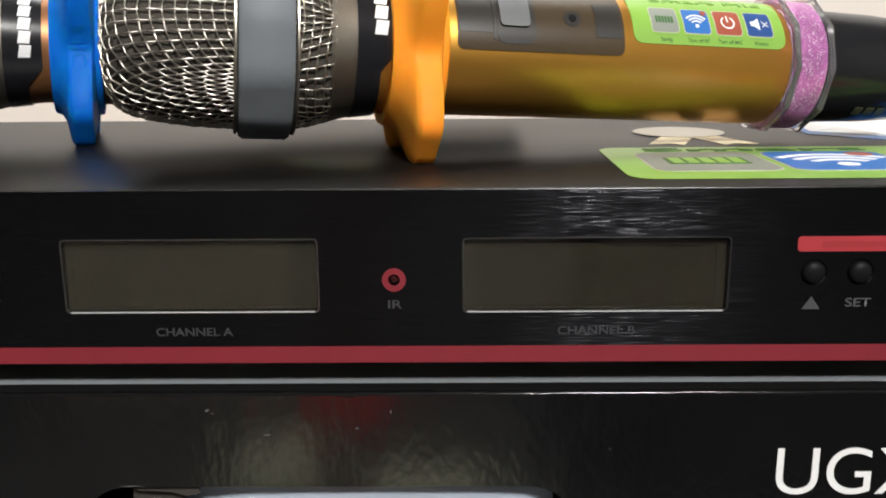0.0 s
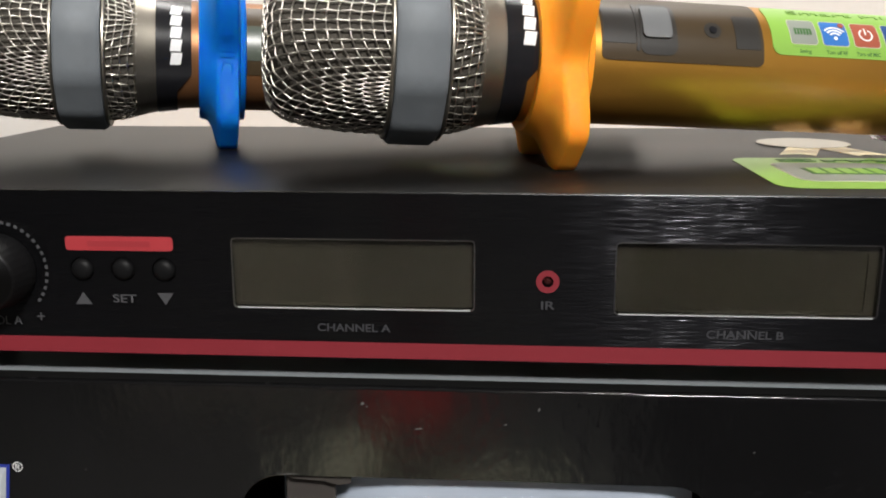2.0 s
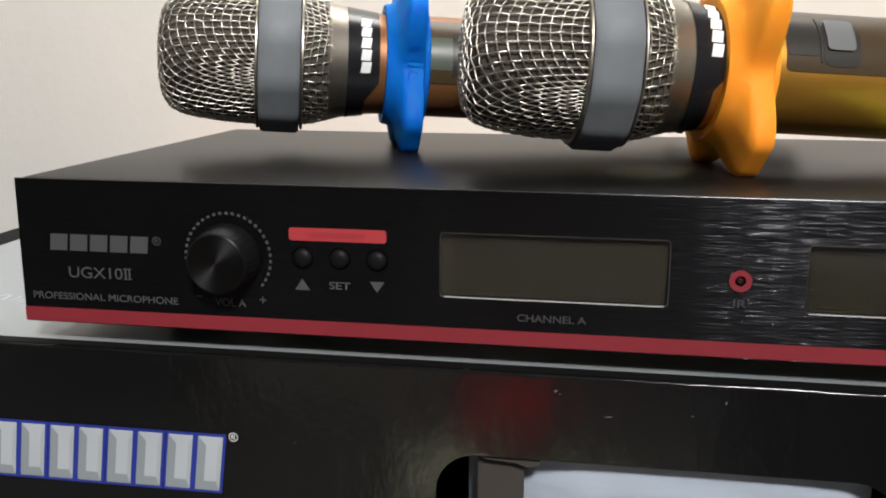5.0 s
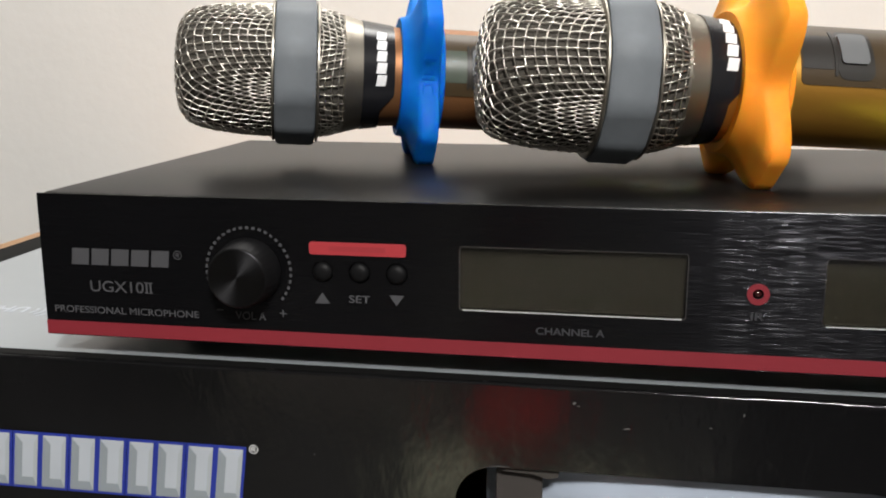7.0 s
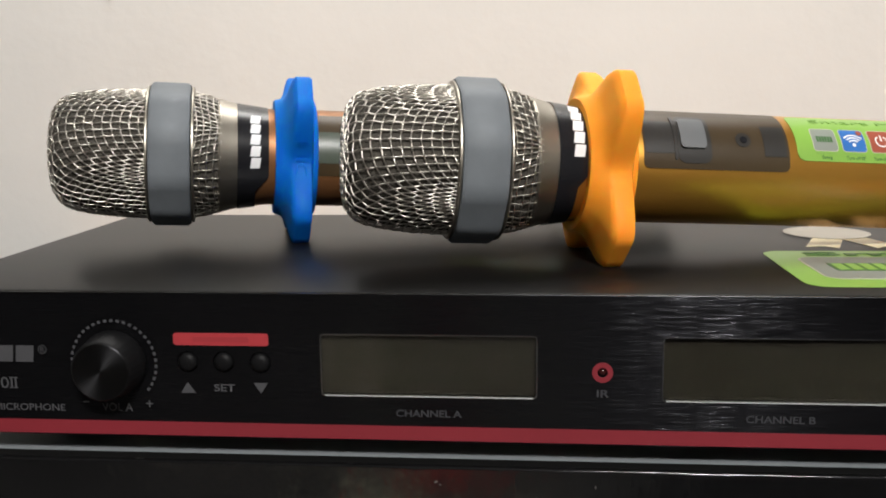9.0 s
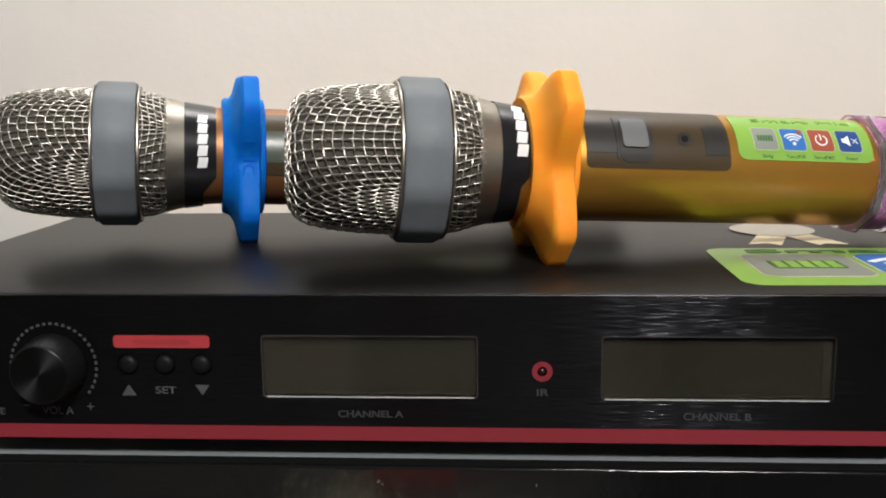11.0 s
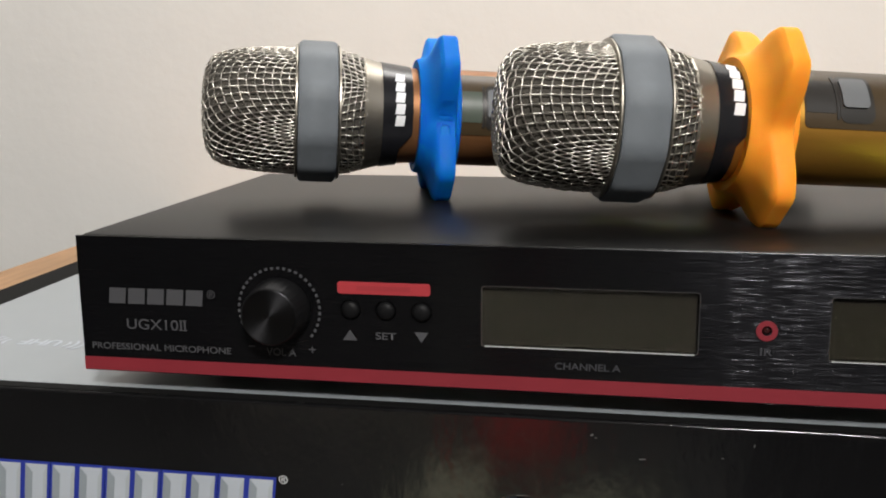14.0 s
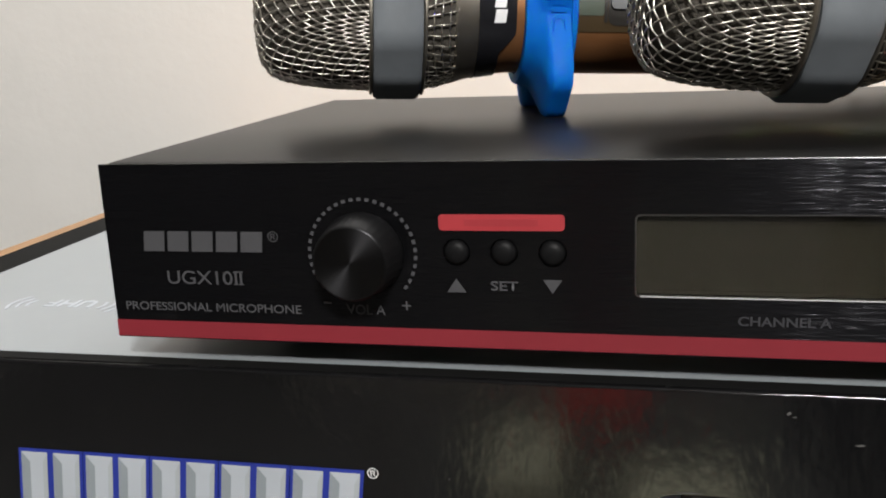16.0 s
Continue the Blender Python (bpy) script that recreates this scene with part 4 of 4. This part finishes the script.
def microphone(name, label, ring_mat, ring_label, body_mat, grille_turn, roll, ring_at, lcd_mat, band_mat, collar_mat):
    mic = tagged(new(name), label, "microphone")
    g = new("grille", GRILLE)
    g.parent = mic
    g.rotation_euler = (radians(grille_turn), 0, 0)
    tagged(g, "woven steel wire grille")
    g = new("neck_grille", NECK_GRILLE)
    g.parent = mic
    g.rotation_euler = (radians(grille_turn), 0, 0)
    tagged(g, "woven steel wire grille")
    part("foam", revolve_bm([(s + 0.001, r * 0.955) for s, r in HEAD + NECK], 48), M_FOAM, mic, "dark foam behind the wires", True)
    # rubber band with its twelve soft flats, between two bright rims
    bm = bmesh.new()
    rows = []
    for s, r in ((0.0367, 0.0250), (0.0369, 0.0272), (0.0381, 0.0281), (0.0506, 0.0281), (0.0518, 0.0272), (0.0520, 0.0246)):
        row = []
        for k in range(96):
            a = 2 * math.pi * k / 96
            d = abs((math.degrees(a) + 18) % 36 - 18)
            q = min(r, r * 0.972 / math.cos(radians(d))) if 0.026 < r else r
            row.append(bm.verts.new((s, -q * math.cos(a), q * math.sin(a))))
        rows.append(row)
    for a, b in zip(rows, rows[1:]):
        for k in range(96):
            j = (k + 1) % 96
            bm.faces.new((a[k], b[k], b[j], a[j]))
    part("rubber_band", bm, M_BAND, mic, "grey rubber band", True)
    for s in (0.0356, 0.0521):
        part("band_rim", revolve_bm([(s, 0.0240), (s, 0.0262), (s + 0.0003, 0.0267), (s + 0.0008, 0.0267), (s + 0.0011, 0.0262), (s + 0.0011, 0.0240)]), M_COLLAR, mic,
             "bright metal rim", True)
    part("metal_collar", revolve_bm([(0.0620, 0.0210), (0.0620, 0.0223), (0.0627, 0.0226), (0.0637, 0.0223), (0.0670, 0.0214), (0.0694, 0.0208), (0.0700, 0.0200)]), M_COLLAR, mic,
         "champagne metal collar", True)
    part("black_collar", collar_bm(roll), M_BLACK, mic, "glossy black collar", True)
    # plain white blocks of the mark on the collar
    for k in range(5):
        f0 = -9 + 12.8 * k + roll
        part("logo_block", curved_bm(0.0740, 0.0776, f0, f0 + 11.4, 0.02053, 0.0002, 4, 0.0006, 0.02006), M_WHITE, mic, "plain white logo block")
    body = part("body", revolve_bm([(0.0695, 0.0), (0.0695, 0.0204), (0.0800, 0.0193), (0.0860, 0.0190), (0.100, 0.0194), (0.2048, 0.0194), (0.2054, 0.019), (0.2054, 0.0)]),
                body_mat, mic, smooth=True)
    # smoked window with display, switch and screw
    R = 0.0194
    arc = lambda deg: radians(deg + roll) * R
    win = part("window_panel", curve_outline(rounded(0.0980, 0.1492, arc(-17), arc(62), 0.0020, 4), R, 0.0003), M_WINDOW, mic, "smoked brown window panel", True)
    part("display", curve_outline(rounded(0.0985, 0.1085, arc(-2), arc(35), 0.0006, 3), R + 0.0003, 0.0002), lcd_mat, win, "grey-green display", True)
    part("display_frame", curve_outline(rounded(0.1086, 0.1096, arc(-8), arc(42), 0.0003, 3), R + 0.0003, 0.0004), M_WINDOW_DARK, win, "", True)
    part("switch_recess", curve_outline(rounded(0.1000 + 0.0098, 0.1215, arc(-11), arc(44), 0.0028, 5), R + 0.0003, 0.0002), M_WINDOW_DARK, win, "dark switch recess", True)
    part("switch", curve_outline(rounded(0.1106, 0.1196, arc(4), arc(37), 0.0014, 4), R + 0.0005, 0.0009), M_SWITCH, win, "raised grey slide switch", True)
    part("screw", curve_outline(circle(0.1330, arc(15), 0.0027, 24), R + 0.0003, 0.0002), M_WINDOW_DARK, win, "recessed dark screw", True)
    part("screw_head", curve_outline(circle(0.1330, arc(15), 0.0012, 16), R + 0.0005, 0.0003), M_BLACK, win, "", True)
    part("sensor_window", curve_outline(rounded(0.1402, 0.1482, arc(-2), arc(33), 0.0004, 3), R + 0.0003, 0.0002), M_WINDOW_DARK, win, "dark square sensor window", True)
    # the sticker on the barrel
    stk = part("barrel_sticker", curve_outline(rounded(0.1522, 0.2030, arc(-5), arc(58), 0.0030, 5), R, 0.00025), M_GREEN, mic, "lime green icon sticker", True)
    for k, m in enumerate((M_ICON_GREY, M_ICON_BLUE, M_ICON_RED, M_ICON_NAVY)):
        s0 = 0.1585 + 0.0106 * k
        part("icon_field", curve_outline(rounded(s0 - 0.00025, s0 + 0.00885, arc(5.8), arc(33.7), 0.0012, 4), R + 0.0002, 0.0001), M_MEDAL, stk, "", True)
        part("icon", curve_outline(rounded(s0, s0 + 0.0086, arc(6.5), arc(33), 0.0010, 4), R + 0.00025, 0.0001), m, stk, "", True)
        part("caption_bar", curve_outline(rounded(s0 + 0.0004, s0 + 0.0084, arc(3.0), arc(4.2), 0.0002, 2), R + 0.00025, 0.0001), M_TEXT_FAINT, stk)
        barrel_text("caption_lettering", ("Saving", "Turn off RF", "Turn off MIC", "Protect")[k], s0 + 0.0043, arc(-1.9), 0.0017, M_TEXT_GREEN, stk, R + 0.0003)
        c, v = s0 + 0.0043, arc(19.7)
        marks = []
        if k == 0:
            for j in range(6):
                marks.append(rounded(s0 + 0.0014 + 0.0010 * j, s0 + 0.0021 + 0.0010 * j, v - 0.0012, v + 0.0012, 0.0001, 1))
        elif k == 1:
            wifi(c, v - 0.0022, 0.0046, marks)
        elif k == 2:
            o = [(c + 0.00236 * math.cos(radians(t)), v + 0.00236 * math.sin(radians(t))) for t in range(120, 421, 12)]
            i_ = [(c + 0.00186 * math.cos(radians(t)), v + 0.00186 * math.sin(radians(t))) for t in range(420, 119, -12)]
            marks += [o + i_, rounded(c - 0.00025, c + 0.00025, v, v + 0.00260, 0.00019, 2)]
        else:
            marks += [[(c - 0.00279, v - 0.00087), (c - 0.00174, v - 0.00087), (c + 0.00012, v - 0.00223), (c + 0.00012, v + 0.00223), (c - 0.00174, v + 0.00087), (c - 0.00279, v + 0.00087)]]
            for sg in (1, -1):
                marks.append([(c + 0.00112, v - sg * 0.00099 - 0.00019), (c + 0.00322, v + sg * 0.00099 - 0.00019), (c + 0.00322, v + sg * 0.00099 + 0.00019), (c + 0.00112, v - sg * 0.00099 + 0.00019)])
        if k == 1:
            part("badge", curve_outline(circle(s0 + 0.0071, arc(29.2), 0.0010, 14), R + 0.00055, 0.0001), M_ICON_RED, stk, "small red badge")
        for o in marks:
            part("icon_mark", curve_outline(o, R + 0.00035, 0.0001), M_TEXT_GREEN if k == 0 else M_WHITE, stk)
    text_mesh("heading_lettering", "Smart Mic", 0.0034, M_TEXT_FAINT, stk,
              lambda u, v, d: Vector((0.1600 + u * 2.4, -(R + 0.0004 + d) * math.cos((arc(43) + v) / R), (R + 0.0004 + d) * math.sin((arc(43) + v) / R))), width=1.15)
    # tail: clear collar round a glitter band, then the black antenna end
    part("tail_band", revolve_bm([(0.2079, 0.0), (0.2079, 0.0203), (0.2083, 0.0207), (0.2169, 0.0207), (0.2173, 0.0203), (0.2173, 0.0)]), band_mat, mic, "", True)
    for s0, s1 in ((0.2056, 0.2078), (0.2174, 0.2198)):
        part("tail_flange", revolve_bm([(s0, 0.0188), (s0, 0.0215), (s0 + 0.0006, 0.0223), (s1 - 0.0006, 0.0223), (s1, 0.0215), (s1, 0.0188), (s0, 0.0188)], 10), collar_mat, mic)
    part("antenna_end", revolve_bm([(0.2056, 0.0), (0.2056, 0.0175), (0.2200, 0.0184), (0.2440, 0.0178), (0.2560, 0.0168), (0.2570, 0.0155), (0.2570, 0.0)]), M_BLACK, mic,
         "glossy black antenna end", True)
    for k in range(3):
        s0 = 0.2345 + 0.0042 * k
        part("lettering_bar", curve_outline(rounded(s0, s0 + 0.003, radians(-53) * 0.0181, radians(-42) * 0.0181, 0.0004, 2), 0.0182, 0.0002), M_OLIVE_INK, mic)
    ring = part("anti_roll_ring", ring_bm(), ring_mat, mic, ring_label, True)
    ring.location.x = ring_at
    if ring_mat is M_BLUE:
        text_mesh("ring_lettering", "MIC", 0.0082, ring_mat, ring,
                  lambda u, v, d: Vector((0.0897 + v * 0.75, -(0.0246 + 55 * (u - 0.0082) ** 2 + d), 0.0082 - u)), 0.0002, depth=0.0004)
    return mic


def lay(mic, s, point, yaw, dip):
    """Lays a microphone so that the point s along its axis is at point; its tail turns yaw degrees away and dips."""
    m = Matrix.Rotation(radians(yaw), 4, "Z") @ Matrix.Rotation(radians(dip), 4, "Y")
    mic.matrix_world = Matrix.Translation(Vector(point) - m.to_3x3() @ Vector((s, 0, 0))) @ m


GOLD = microphone("gold_microphone", "gold handheld microphone with steel grille and orange ring, on receiver", M_ORANGE, "orange silicone anti-roll ring",
                  M_GOLD, -19, 20, -0.0034, M_WINDOW_DARK, M_PINK, M_CLEAR)
BRONZE = microphone("bronze_microphone", "bronze handheld microphone with steel grille and blue ring, on receiver", M_BLUE, "blue silicone anti-roll ring",
                    M_COPPER, -31, 0, 0.0013, M_MIC_LCD, M_RUBBER_BLACK, M_RUBBER_BLACK)
lay(GOLD, 0.0, (-0.0834, 0.0452, 0.0890), 13.4, 3.2)
lay(BRONZE, 0.0, (-0.2038, 0.0842, 0.0890), 18.0, 3.05)
